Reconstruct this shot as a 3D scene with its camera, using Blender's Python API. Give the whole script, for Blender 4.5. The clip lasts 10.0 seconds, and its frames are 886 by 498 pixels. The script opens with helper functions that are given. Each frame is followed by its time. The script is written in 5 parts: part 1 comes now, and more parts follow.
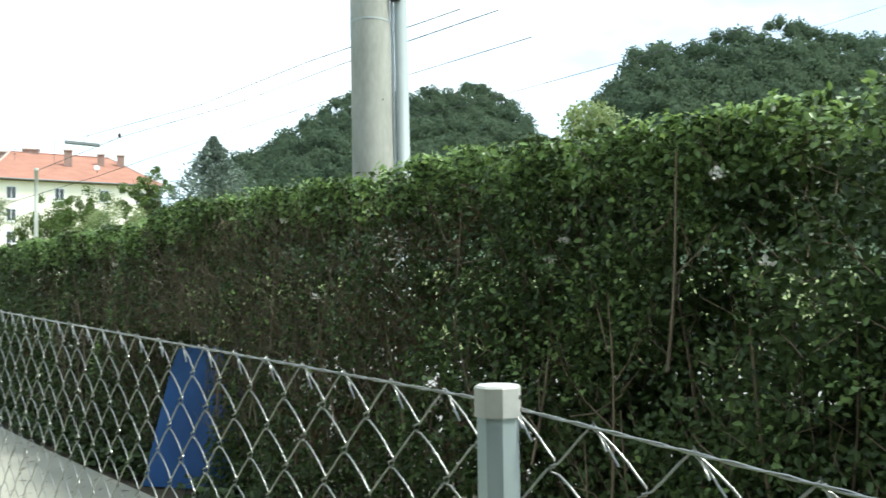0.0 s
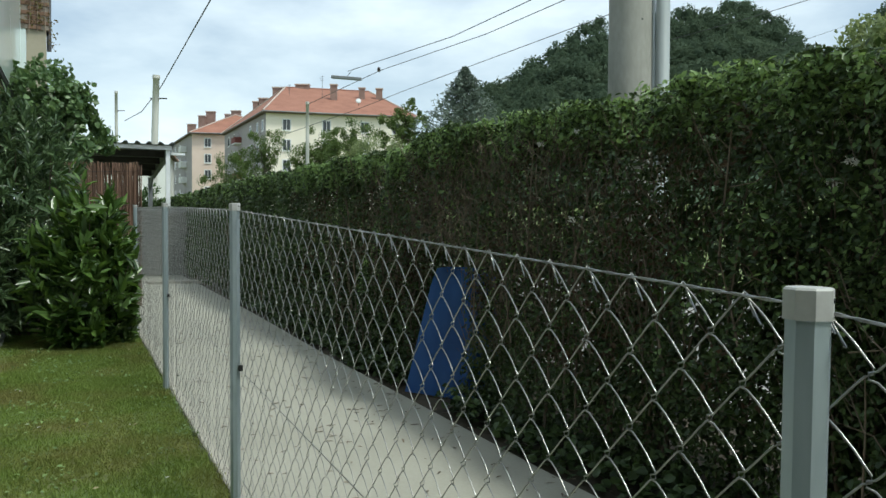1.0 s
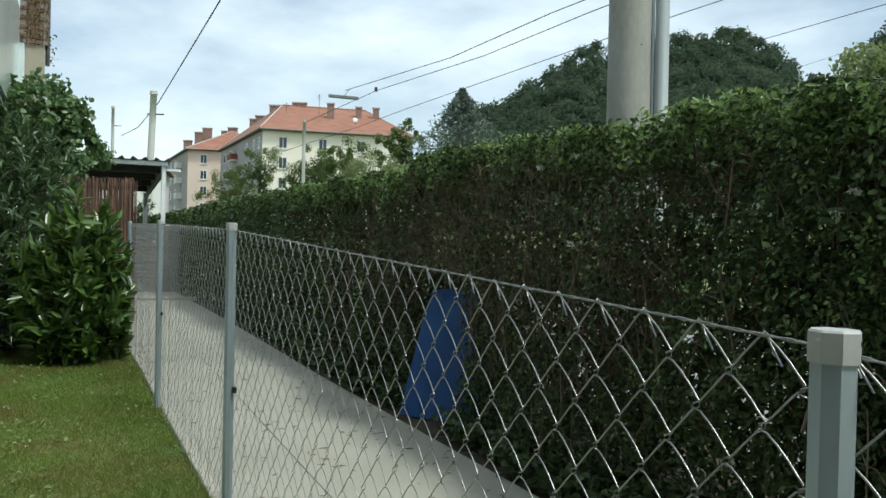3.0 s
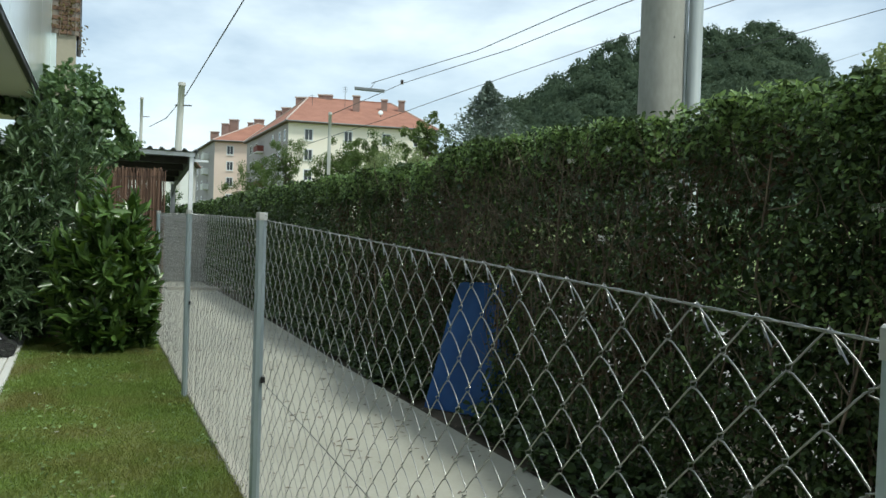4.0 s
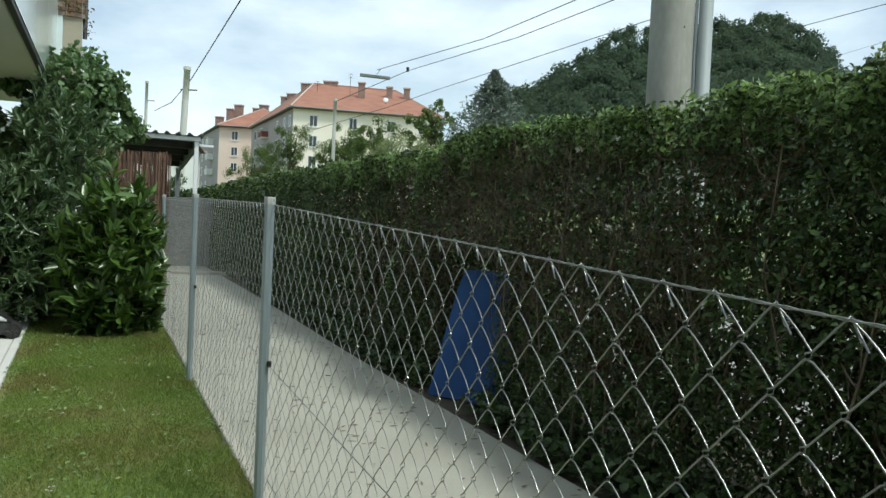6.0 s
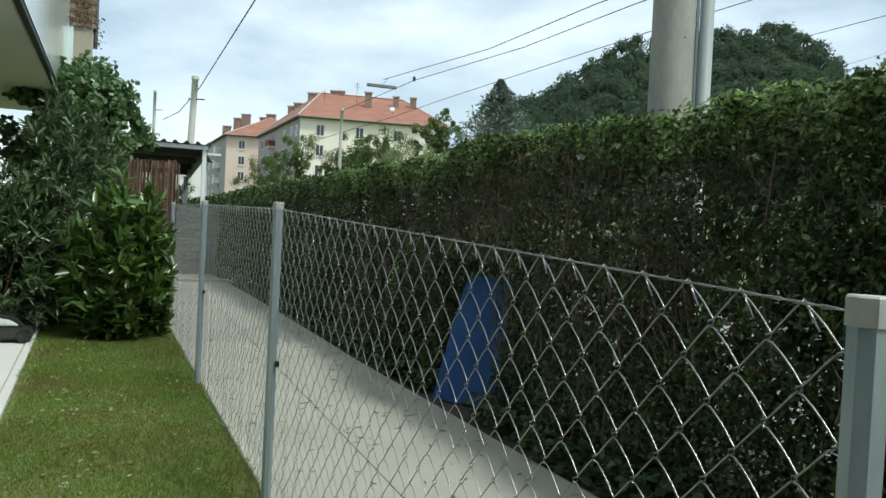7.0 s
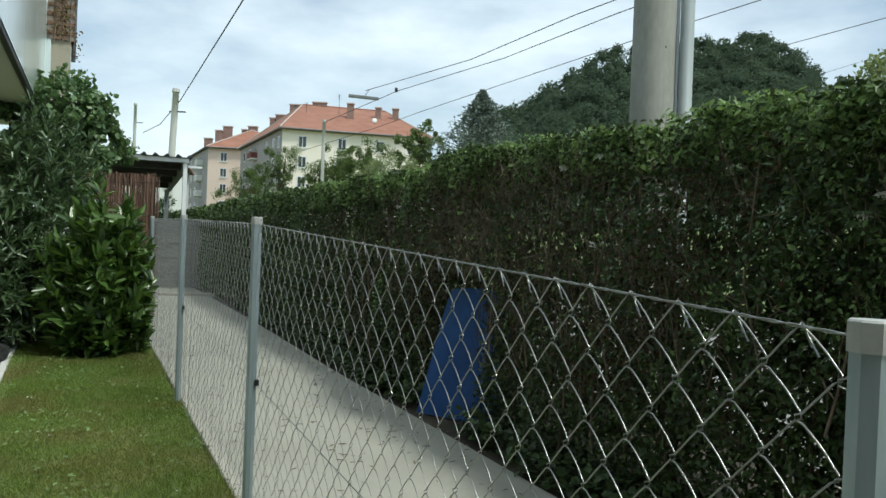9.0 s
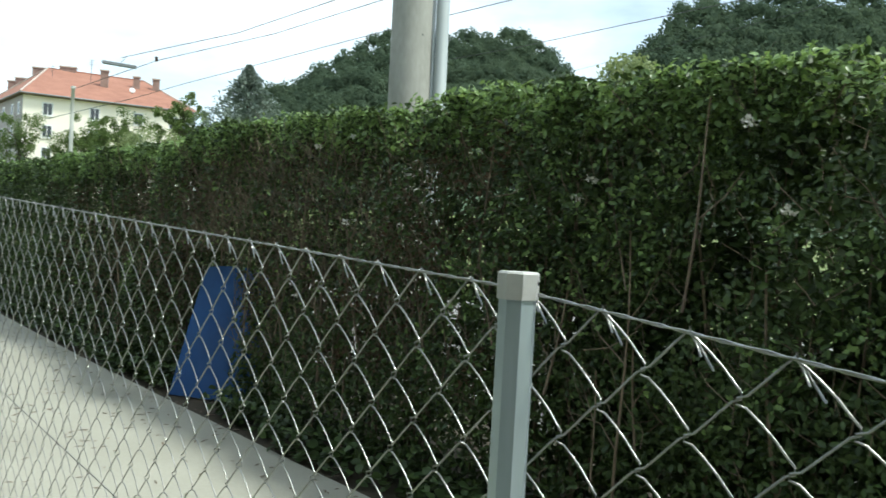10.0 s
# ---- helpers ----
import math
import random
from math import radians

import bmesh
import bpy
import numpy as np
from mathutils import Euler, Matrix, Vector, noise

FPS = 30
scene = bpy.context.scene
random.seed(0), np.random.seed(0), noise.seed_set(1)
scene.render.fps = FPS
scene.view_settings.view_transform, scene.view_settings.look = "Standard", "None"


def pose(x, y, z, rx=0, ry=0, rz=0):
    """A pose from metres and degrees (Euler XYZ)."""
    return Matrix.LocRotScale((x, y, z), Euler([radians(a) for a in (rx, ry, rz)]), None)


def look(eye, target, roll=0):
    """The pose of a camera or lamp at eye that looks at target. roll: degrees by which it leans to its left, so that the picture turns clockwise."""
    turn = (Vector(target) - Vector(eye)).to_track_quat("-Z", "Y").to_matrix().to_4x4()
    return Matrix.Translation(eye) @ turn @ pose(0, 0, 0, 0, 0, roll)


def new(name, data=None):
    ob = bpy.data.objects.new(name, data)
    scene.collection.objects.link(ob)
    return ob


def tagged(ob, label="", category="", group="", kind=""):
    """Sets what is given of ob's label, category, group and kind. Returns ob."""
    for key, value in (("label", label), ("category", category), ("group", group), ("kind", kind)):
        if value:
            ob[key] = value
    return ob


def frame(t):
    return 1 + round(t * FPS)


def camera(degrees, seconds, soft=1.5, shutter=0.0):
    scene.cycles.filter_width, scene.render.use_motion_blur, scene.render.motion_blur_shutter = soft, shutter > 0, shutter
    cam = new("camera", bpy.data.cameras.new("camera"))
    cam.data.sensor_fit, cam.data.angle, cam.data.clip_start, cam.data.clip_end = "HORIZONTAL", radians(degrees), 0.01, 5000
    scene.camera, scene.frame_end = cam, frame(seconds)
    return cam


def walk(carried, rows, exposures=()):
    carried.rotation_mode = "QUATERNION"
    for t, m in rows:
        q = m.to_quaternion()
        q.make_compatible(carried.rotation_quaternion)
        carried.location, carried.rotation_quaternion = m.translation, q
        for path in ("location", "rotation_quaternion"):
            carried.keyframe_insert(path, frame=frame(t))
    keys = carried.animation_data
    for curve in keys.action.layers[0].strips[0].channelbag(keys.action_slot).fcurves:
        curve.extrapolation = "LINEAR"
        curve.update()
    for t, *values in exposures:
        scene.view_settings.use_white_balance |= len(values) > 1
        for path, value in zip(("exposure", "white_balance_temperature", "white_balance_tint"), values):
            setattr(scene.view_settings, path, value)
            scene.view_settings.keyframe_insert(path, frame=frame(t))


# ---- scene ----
cam = camera(57.4, 10.0, shutter=0.1)

PATH = [
    (0, (0.089, -0.036, 1.108), (0.74, 1.852, 1.217), -1.4),
    (0.1, (0.073, -0.037, 1.108), (0.628, 1.881, 1.223), -0.9),
    (0.2, (0.063, -0.042, 1.106), (0.534, 1.899, 1.208), -0.5),
    (0.3, (0.054, -0.046, 1.106), (0.442, 1.914, 1.199), -0.2),
    (0.4, (0.052, -0.045, 1.103), (0.374, 1.927, 1.188), -0.4),
    (0.5, (0.041, -0.04, 1.102), (0.323, 1.939, 1.168), -0.0),
    (0.6, (0.048, -0.059, 1.095), (0.267, 1.928, 1.174), -0.1),
    (0.7, (0.042, -0.06, 1.087), (0.22, 1.931, 1.129), 0.1),
    (0.8, (0.04, -0.055, 1.082), (0.178, 1.94, 1.063), 0.5),
    (0.9, (0.04, -0.051, 1.08), (0.123, 1.946, 1.031), 0.1),
    (1, (0.034, -0.041, 1.075), (0.098, 1.958, 1.019), 0.2),
    (1.5, (0.039, 0.0, 1.085), (0.077, 1.999, 1.036), 0.1),
    (2, (0.033, -0.001, 1.087), (0.087, 1.998, 1.068), 0.2),
    (3.5, (0.008, -0.018, 1.086), (0.082, 1.981, 1.08), 1.5),
    (4, (-0.005, 0.012, 1.081), (0.015, 2.011, 1.057), 1.8),
    (4.5, (-0.011, 0.021, 1.079), (-0.009, 2.021, 1.041), 2.1),
    (5, (-0.014, 0.017, 1.076), (-0.007, 2.016, 1.025), 1.9),
    (5.5, (-0.018, 0.018, 1.076), (-0.004, 2.017, 1.007), 2.0),
    (6.8, (-0.022, -0.044, 1.064), (-0.021, 1.956, 1.043), 3.5),
    (7, (-0.009, -0.072, 1.058), (-0.012, 1.927, 1.027), 2.7),
    (7.5, (-0.017, -0.037, 1.06), (0.002, 1.963, 1.054), 3.0),
    (8, (0.001, -0.005, 1.074), (0.032, 1.995, 1.08), 1.2),
    (8.5, (0.001, -0.025, 1.072), (0.036, 1.975, 1.069), 1.7),
    (9, (-0.004, -0.025, 1.071), (0.032, 1.975, 1.067), 2.1),
    (9.2, (-0.004, -0.019, 1.071), (0.077, 1.979, 1.05), 2.3),
    (9.3, (0.0, -0.018, 1.069), (0.107, 1.979, 1.048), 2.1),
    (9.4, (0.008, -0.015, 1.068), (0.151, 1.979, 1.05), 2.2),
    (9.5, (0.016, -0.013, 1.068), (0.227, 1.976, 1.052), 2.4),
    (9.6, (0.024, -0.024, 1.067), (0.293, 1.958, 1.04), 2.0),
    (9.7, (0.036, -0.046, 1.064), (0.374, 1.926, 1.048), 1.9),
    (9.8, (0.04, -0.06, 1.059), (0.472, 1.893, 1.032), 2.4),
    (9.9, (0.054, -0.086, 1.051), (0.562, 1.848, 1.034), 3.1),
    (10, (0.058, -0.107, 1.053), (0.651, 1.803, 1.027), 2.7),
]
BALANCE = (6050, 0)
walk(cam, [(t, look(eye, target, roll)) for t, eye, target, roll in PATH],
     [(t, stops, *BALANCE) for t, stops in ((0, 1.05), (0.15, 0.48), (0.3, 0.1), (0.6, 0.02), (5.6, 0.1), (7, 0.07), (8, 0.07), (9.3, 0.0), (9.7, 0.2), (10, 0.64))])


# Hazy daylight, the sun behind the camera to the right
SUN_AZ, SUN_EL = radians(127), radians(60)
world = bpy.data.worlds.new("world")
scene.world = world
world.use_nodes = True
wn, wl = world.node_tree.nodes, world.node_tree.links
wn.clear()
w_out, w_bg = wn.new("ShaderNodeOutputWorld"), wn.new("ShaderNodeBackground")
sky = wn.new("ShaderNodeTexSky")
sky.sky_type, sky.sun_disc, sky.sun_elevation, sky.sun_rotation = "NISHITA", False, SUN_EL, SUN_AZ
sky.air_density, sky.dust_density, sky.ozone_density = 1.0, 2.0, 1.0
w_co, w_map = wn.new("ShaderNodeTexCoord"), wn.new("ShaderNodeMapping")
w_map.inputs["Scale"].default_value = (1.0, 1.0, 2.6)
w_no, w_ramp, w_mix = wn.new("ShaderNodeTexNoise"), wn.new("ShaderNodeValToRGB"), wn.new("ShaderNodeMix")
w_no.inputs["Scale"].default_value, w_no.inputs["Detail"].default_value, w_no.inputs["Roughness"].default_value = 2.6, 6.0, 0.55
w_ramp.color_ramp.elements[0].position, w_ramp.color_ramp.elements[1].position = 0.36, 0.68
w_ramp.color_ramp.elements[0].color, w_ramp.color_ramp.elements[1].color = (0.25, 0.25, 0.25, 1), (0.9, 0.9, 0.9, 1)
w_mix.data_type = "RGBA"
w_mix.inputs["B"].default_value = (8.8, 9.2, 9.5, 1)
wl.new(w_co.outputs["Generated"], w_map.inputs["Vector"])
wl.new(w_map.outputs["Vector"], w_no.inputs["Vector"])
wl.new(w_no.outputs["Fac"], w_ramp.inputs["Fac"])
wl.new(w_ramp.outputs["Color"], w_mix.inputs["Factor"])
wl.new(sky.outputs["Color"], w_mix.inputs["A"])
wl.new(w_mix.outputs["Result"], w_bg.inputs["Color"])
wl.new(w_bg.outputs["Background"], w_out.inputs["Surface"])
w_bg.inputs["Strength"].default_value = 0.126
sun = new("sun", bpy.data.lights.new("sun", "SUN"))
sun.data.energy, sun.data.angle, sun.data.color = 2.75, radians(9), (1.0, 0.94, 0.84)
SUN_DIR = Vector((math.sin(SUN_AZ) * math.cos(SUN_EL), math.cos(SUN_AZ) * math.cos(SUN_EL), math.sin(SUN_EL)))
sun.matrix_world = look(SUN_DIR * 50, (0, 0, 0))


# ---------------------------------------------------------------- materials
def material(name, dark, light, scale=8.0, rough=0.7, metal=0.0, bump=0.2, detail=5.0, stretch=(1, 1, 1), fine=60.0, fine_mix=0.25,
             island=0.0, obj_random=0.0, spec=0.5, through_light=0.0, coord="Object", bump_dist=0.01, patch=None):
    m = bpy.data.materials.new(name)
    m.use_nodes = True
    n, l = m.node_tree.nodes, m.node_tree.links
    bsdf = n["Principled BSDF"]
    co, mp = n.new("ShaderNodeTexCoord"), n.new("ShaderNodeMapping")
    mp.inputs["Scale"].default_value = stretch
    l.new(co.outputs[coord], mp.inputs["Vector"])
    big, small = n.new("ShaderNodeTexNoise"), n.new("ShaderNodeTexNoise")
    big.inputs["Scale"].default_value, big.inputs["Detail"].default_value = scale, detail
    small.inputs["Scale"].default_value, small.inputs["Detail"].default_value = fine, 3.0
    for t in (big, small):
        l.new(mp.outputs["Vector"], t.inputs["Vector"])
    mixed = n.new("ShaderNodeMix")
    mixed.inputs["Factor"].default_value = fine_mix
    l.new(big.outputs["Fac"], mixed.inputs["A"])
    l.new(small.outputs["Fac"], mixed.inputs["B"])
    value = mixed.outputs["Result"]
    for amount, node, out in ((island, "ShaderNodeNewGeometry", "Random Per Island"), (obj_random, "ShaderNodeObjectInfo", "Random")):
        if amount:
            src, mx = n.new(node), n.new("ShaderNodeMix")
            mx.inputs["Factor"].default_value = amount
            l.new(value, mx.inputs["A"])
            l.new(src.outputs[out], mx.inputs["B"])
            value = mx.outputs["Result"]
    ramp = n.new("ShaderNodeValToRGB")
    lo, hi = (0.0, 1.0) if island or obj_random else (0.28, 0.72)
    ramp.color_ramp.elements[0].position, ramp.color_ramp.elements[1].position = lo, hi
    ramp.color_ramp.elements[0].color, ramp.color_ramp.elements[1].color = (*dark, 1), (*light, 1)
    l.new(value, ramp.inputs["Fac"])
    colour = ramp.outputs["Color"]
    if patch:    # worn or dry patches: colour, scale, amount
        wide, band, blend = n.new("ShaderNodeTexNoise"), n.new("ShaderNodeMapRange"), n.new("ShaderNodeMix")
        wide.inputs["Scale"].default_value, wide.inputs["Detail"].default_value = patch[1], 4.0
        l.new(co.outputs[coord], wide.inputs["Vector"])
        band.inputs["From Min"].default_value, band.inputs["From Max"].default_value, band.inputs["To Max"].default_value = 0.44, 0.66, patch[2]
        l.new(wide.outputs["Fac"], band.inputs["Value"])
        blend.data_type = "RGBA"
        blend.inputs["B"].default_value = (*patch[0], 1)
        l.new(band.outputs["Result"], blend.inputs["Factor"])
        l.new(colour, blend.inputs["A"])
        colour = blend.outputs["Result"]
    l.new(colour, bsdf.inputs["Base Color"])
    bsdf.inputs["Roughness"].default_value, bsdf.inputs["Metallic"].default_value = rough, metal
    bsdf.inputs["Specular IOR Level"].default_value = spec
    if bump:
        b = n.new("ShaderNodeBump")
        b.inputs["Strength"].default_value, b.inputs["Distance"].default_value = bump, bump_dist
        l.new(mixed.outputs["Result"], b.inputs["Height"])
        l.new(b.outputs["Normal"], bsdf.inputs["Normal"])
    if through_light:
        tr, ms = n.new("ShaderNodeBsdfTranslucent"), n.new("ShaderNodeMixShader")
        br = n.new("ShaderNodeHueSaturation")
        br.inputs["Value"].default_value, br.inputs["Saturation"].default_value, br.inputs["Hue"].default_value = 1.6, 1.15, 0.48
        l.new(colour, br.inputs["Color"])
        l.new(br.outputs["Color"], tr.inputs["Color"])
        ms.inputs["Fac"].default_value = through_light
        l.new(bsdf.outputs["BSDF"], ms.inputs[1])
        l.new(tr.outputs["BSDF"], ms.inputs[2])
        l.new(ms.outputs["Shader"], n["Material Output"].inputs["Surface"])
    return m


def leaf_material(name, dark, light, rough=0.45, through_light=0.25, spec=0.4):
    return material(name, dark, light, scale=1.3, fine=9.0, rough=rough, bump=0.0, island=0.62, spec=spec, through_light=through_light)


M_LAWN = material("lawn_soil", (0.085, 0.13, 0.034), (0.165, 0.225, 0.065), scale=1.6, fine=45, fine_mix=0.45, rough=0.95, bump=0.6, patch=((0.15, 0.12, 0.05), 1.7, 0.7))
M_GRASS = material("grass_blade", (0.14, 0.20, 0.055), (0.28, 0.37, 0.11), scale=1.5, fine=7, fine_mix=0.3, rough=0.7, bump=0.0, island=0.16, spec=0.1, through_light=0.35, patch=((0.25, 0.235, 0.095), 1.7, 0.75))
M_PATH = material("path_concrete", (0.305, 0.30, 0.25), (0.41, 0.402, 0.345), scale=1.1, fine=70, fine_mix=0.3, rough=0.9, bump=0.25)
M_SOIL = material("hedge_soil", (0.03, 0.024, 0.016), (0.08, 0.065, 0.045), scale=5, fine=60, rough=1.0, bump=0.9)
M_BALLAST = material("gravel", (0.16, 0.155, 0.145), (0.36, 0.35, 0.33), scale=4, fine=38, fine_mix=0.6, rough=0.95, bump=1.0, bump_dist=0.03)
M_SLAB = material("terrace_stone", (0.55, 0.55, 0.53), (0.68, 0.68, 0.65), scale=2, fine=60, rough=0.75, bump=0.1, obj_random=0.4)
M_KERB = material("kerb_stone", (0.30, 0.285, 0.24), (0.46, 0.44, 0.38), scale=5, fine=70, rough=0.9, bump=0.4, obj_random=0.3)
M_ZINC = material("galvanised_steel", (0.28, 0.345, 0.375), (0.46, 0.53, 0.565), scale=9, fine=90, rough=0.42, metal=0.45, bump=0.05, stretch=(1, 1, 0.15))
M_CAP = material("cap_grey", (0.42, 0.425, 0.41), (0.54, 0.545, 0.53), scale=30, fine=150, rough=0.5, metal=0.1, bump=0.08)
M_WIRE = material("mesh_wire_zinc", (0.265, 0.269, 0.26), (0.385, 0.39, 0.376), scale=20, fine=120, rough=0.29, metal=1.0, bump=0.0, obj_random=0.35)
M_BLACK = material("black_plastic", (0.012, 0.012, 0.013), (0.03, 0.03, 0.032), scale=20, rough=0.5, bump=0.05)
M_HEDGE = leaf_material("hedge_leaf", (0.010, 0.024, 0.009), (0.090, 0.138, 0.042), rough=0.40, through_light=0.12, spec=0.28)
M_HEDGE_B = leaf_material("hedge_leaf_dry", (0.03, 0.02, 0.013), (0.115, 0.078, 0.045), rough=0.7, through_light=0.15, spec=0.15)
# Yellow-green leaf, made lighter so the colour carries light on the hedge top
M_HEDGE_Y = leaf_material("hedge_leaf_yellow", (0.070, 0.125, 0.040), (0.30, 0.43, 0.165), rough=0.34, through_light=0.30)
M_STEM = material("hedge_stem", (0.075, 0.056, 0.040), (0.235, 0.185, 0.135), scale=20, fine=90, rough=0.9, bump=0.4, stretch=(1, 1, 0.2))
M_FLOWER = material("white_blossom", (0.50, 0.49, 0.44), (0.78, 0.77, 0.73), scale=30, rough=0.7, bump=0.0, island=0.5)
M_BLUE = material("blue_plastic", (0.008, 0.050, 0.185), (0.014, 0.082, 0.275), scale=2.5, fine=30, rough=0.55, bump=0.06)
M_LAUREL = leaf_material("laurel_leaf", (0.011, 0.032, 0.009), (0.14, 0.24, 0.056), rough=0.27, through_light=0.18, spec=0.55)
M_OLEANDER = leaf_material("narrow_leaf", (0.015, 0.038, 0.017), (0.15, 0.225, 0.10), rough=0.25, through_light=0.2, spec=0.6)
M_MAPLE = leaf_material("broad_leaf", (0.034, 0.078, 0.030), (0.19, 0.28, 0.115), rough=0.38, through_light=0.25)
M_BARK = material("bark", (0.05, 0.04, 0.03), (0.14, 0.12, 0.095), scale=14, fine=60, rough=0.95, bump=0.8, stretch=(1, 1, 0.25))
M_REED = material("reed_cane", (0.035, 0.018, 0.013), (0.34, 0.21, 0.15), scale=12, fine=60, rough=0.85, bump=0.2, obj_random=0.8, stretch=(1, 1, 0.1))
M_ROOFMETAL = material("grey_sheet_metal", (0.16, 0.17, 0.18), (0.26, 0.27, 0.28), scale=3, fine=40, rough=0.55, metal=0.3, bump=0.05)
M_WHITESTEEL = material("white_painted_steel", (0.62, 0.64, 0.65), (0.76, 0.78, 0.79), scale=6, rough=0.5, bump=0.03)
M_DARKWOOD = material("dark_timber", (0.03, 0.028, 0.025), (0.075, 0.068, 0.06), scale=8, fine=60, rough=0.85, bump=0.3, stretch=(0.2, 1, 1))
M_GREYBOARD = material("grey_boards", (0.13, 0.13, 0.128), (0.22, 0.22, 0.212), scale=3, fine=50, rough=0.85, bump=0.2, obj_random=0.4, stretch=(0.3, 0.3, 1))
M_CONCRETE = material("mast_concrete", (0.235, 0.235, 0.20), (0.41, 0.405, 0.36), scale=5.0, fine=38, fine_mix=0.3, rough=0.85, bump=0.15, stretch=(1, 1, 0.4))
M_PIPE = material("mast_pipe_zinc", (0.30, 0.335, 0.33), (0.42, 0.455, 0.445), scale=4, fine=60, rough=0.55, metal=0.2, bump=0.03, stretch=(1, 1, 0.1))
M_PALEPOLE = material("pale_mast_concrete", (0.42, 0.415, 0.39), (0.60, 0.59, 0.55), scale=3, fine=40, rough=0.9, bump=0.2, stretch=(1, 1, 0.1))
M_CABLE = material("cable", (0.035, 0.037, 0.04), (0.07, 0.072, 0.075), scale=4, rough=0.6, bump=0.0)
M_YELLOW = material("cream_render", (0.79, 0.725, 0.62), (0.86, 0.80, 0.70), scale=0.25, fine=3, rough=0.95, bump=0.05)
M_PINK = material("pink_render", (0.70, 0.56, 0.47), (0.78, 0.64, 0.55), scale=0.25, fine=3, rough=0.95, bump=0.05)
# Shade on the houses' left sides, put into a darker render colour
M_SIDE_SHADE = material("shade_toned_render", (0.30, 0.28, 0.275), (0.39, 0.365, 0.355), scale=0.3, fine=3, rough=0.95, bump=0.05)
M_WHITE = material("white_render", (0.66, 0.66, 0.63), (0.8, 0.8, 0.77), scale=0.5, fine=8, rough=0.95, bump=0.05)
M_TILE = material("red_roof_tile", (0.23, 0.10, 0.066), (0.365, 0.175, 0.118), scale=0.5, fine=4, fine_mix=0.4, rough=0.9, bump=0.4, bump_dist=0.06)
M_CHIMNEY = material("red_brick_chimney", (0.20, 0.135, 0.115), (0.32, 0.215, 0.18), scale=1.2, fine=6, rough=0.95, bump=0.3, bump_dist=0.05)
M_HIP = material("hip_mortar", (0.42, 0.34, 0.29), (0.58, 0.50, 0.45), scale=1.5, fine=8, rough=0.95, bump=0.2)
M_SOFFIT = material("eave_timber", (0.10, 0.075, 0.055), (0.17, 0.13, 0.10), scale=1, rough=0.9, bump=0.1)
M_FRAME = material("window_white", (0.68, 0.68, 0.66), (0.78, 0.78, 0.76), scale=1, rough=0.6, bump=0.0)
M_REDPANEL = material("balcony_red", (0.13, 0.035, 0.03), (0.22, 0.07, 0.055), scale=1, rough=0.8, bump=0.0)
M_BALCONY = material("balcony_white", (0.6, 0.6, 0.58), (0.74, 0.74, 0.72), scale=1, rough=0.8, bump=0.0)
M_OLIVE = material("balcony_soffit_paint", (0.74, 0.74, 0.62), (0.82, 0.81, 0.69), scale=1.2, fine=20, rough=0.9, bump=0.05)
M_BEIGE = material("beige_render", (0.33, 0.30, 0.225), (0.41, 0.37, 0.285), scale=1.5, fine=30, rough=0.95, bump=0.1)
M_BRICK = material("brown_brick", (0.13, 0.075, 0.05), (0.24, 0.15, 0.10), scale=6, fine=40, rough=0.95, bump=0.4, obj_random=0.5)
M_MORTAR = material("mortar", (0.20, 0.17, 0.14), (0.30, 0.26, 0.22), scale=8, rough=0.95, bump=0.3)
M_VINE = leaf_material("vine_leaf", (0.10, 0.05, 0.02), (0.16, 0.17, 0.05), rough=0.6, through_light=0.2)
M_HILL = material("hill_foliage", (0.040, 0.066, 0.050), (0.122, 0.160, 0.100), scale=0.04, fine=0.22, fine_mix=0.35, rough=0.85, bump=0.0, island=0.09, spec=0.03, through_light=0.38)
M_TREE = leaf_material("tree_leaf", (0.05, 0.085, 0.028), (0.15, 0.205, 0.07), rough=0.55, through_light=0.3, spec=0.2)
M_TREELIGHT = leaf_material("tree_leaf_light", (0.11, 0.15, 0.065), (0.29, 0.34, 0.17), rough=0.55, through_light=0.3, spec=0.2)
M_SPRUCE = leaf_material("silver_needle", (0.08, 0.11, 0.088), (0.22, 0.26, 0.215), rough=0.7, through_light=0.1, spec=0.2)
M_INSUL = material("insulator_brown", (0.03, 0.02, 0.018), (0.06, 0.04, 0.035), scale=5, rough=0.3, bump=0.0)


def glass_material(name, tint, rough=0.03):
    m = bpy.data.materials.new(name)
    m.use_nodes = True
    b = m.node_tree.nodes["Principled BSDF"]
    b.inputs["Base Color"].default_value, b.inputs["Roughness"].default_value = (*tint, 1), rough
    b.inputs["Specular IOR Level"].default_value = 0.8
    return m


M_PANE = glass_material("window_pane", (0.03, 0.035, 0.04), 0.08)
# Balustrade glass; the sky it mirrors is put into its pale base colour
M_GLASS = material("sky_toned_glass", (0.58, 0.66, 0.64), (0.70, 0.78, 0.76), scale=0.7, fine=4, rough=0.12, bump=0.0, spec=0.8)


# ---------------------------------------------------------------- helpers
def link_mesh(name, me, mat, parent=None, label="", kind=""):
    ob = new(name, me)
    if mat and not me.materials:
        me.materials.append(mat)
    ob.parent = parent
    if label or kind:
        tagged(ob, label=label, kind=kind)
    return ob


def part(name, bm, mat, parent=None, label="", smooth=False, kind=""):
    me = bpy.data.meshes.new(name)
    bm.normal_update()
    bm.to_mesh(me)
    bm.free()
    if smooth:
        me.shade_smooth()
    return link_mesh(name, me, mat, parent, label, kind)


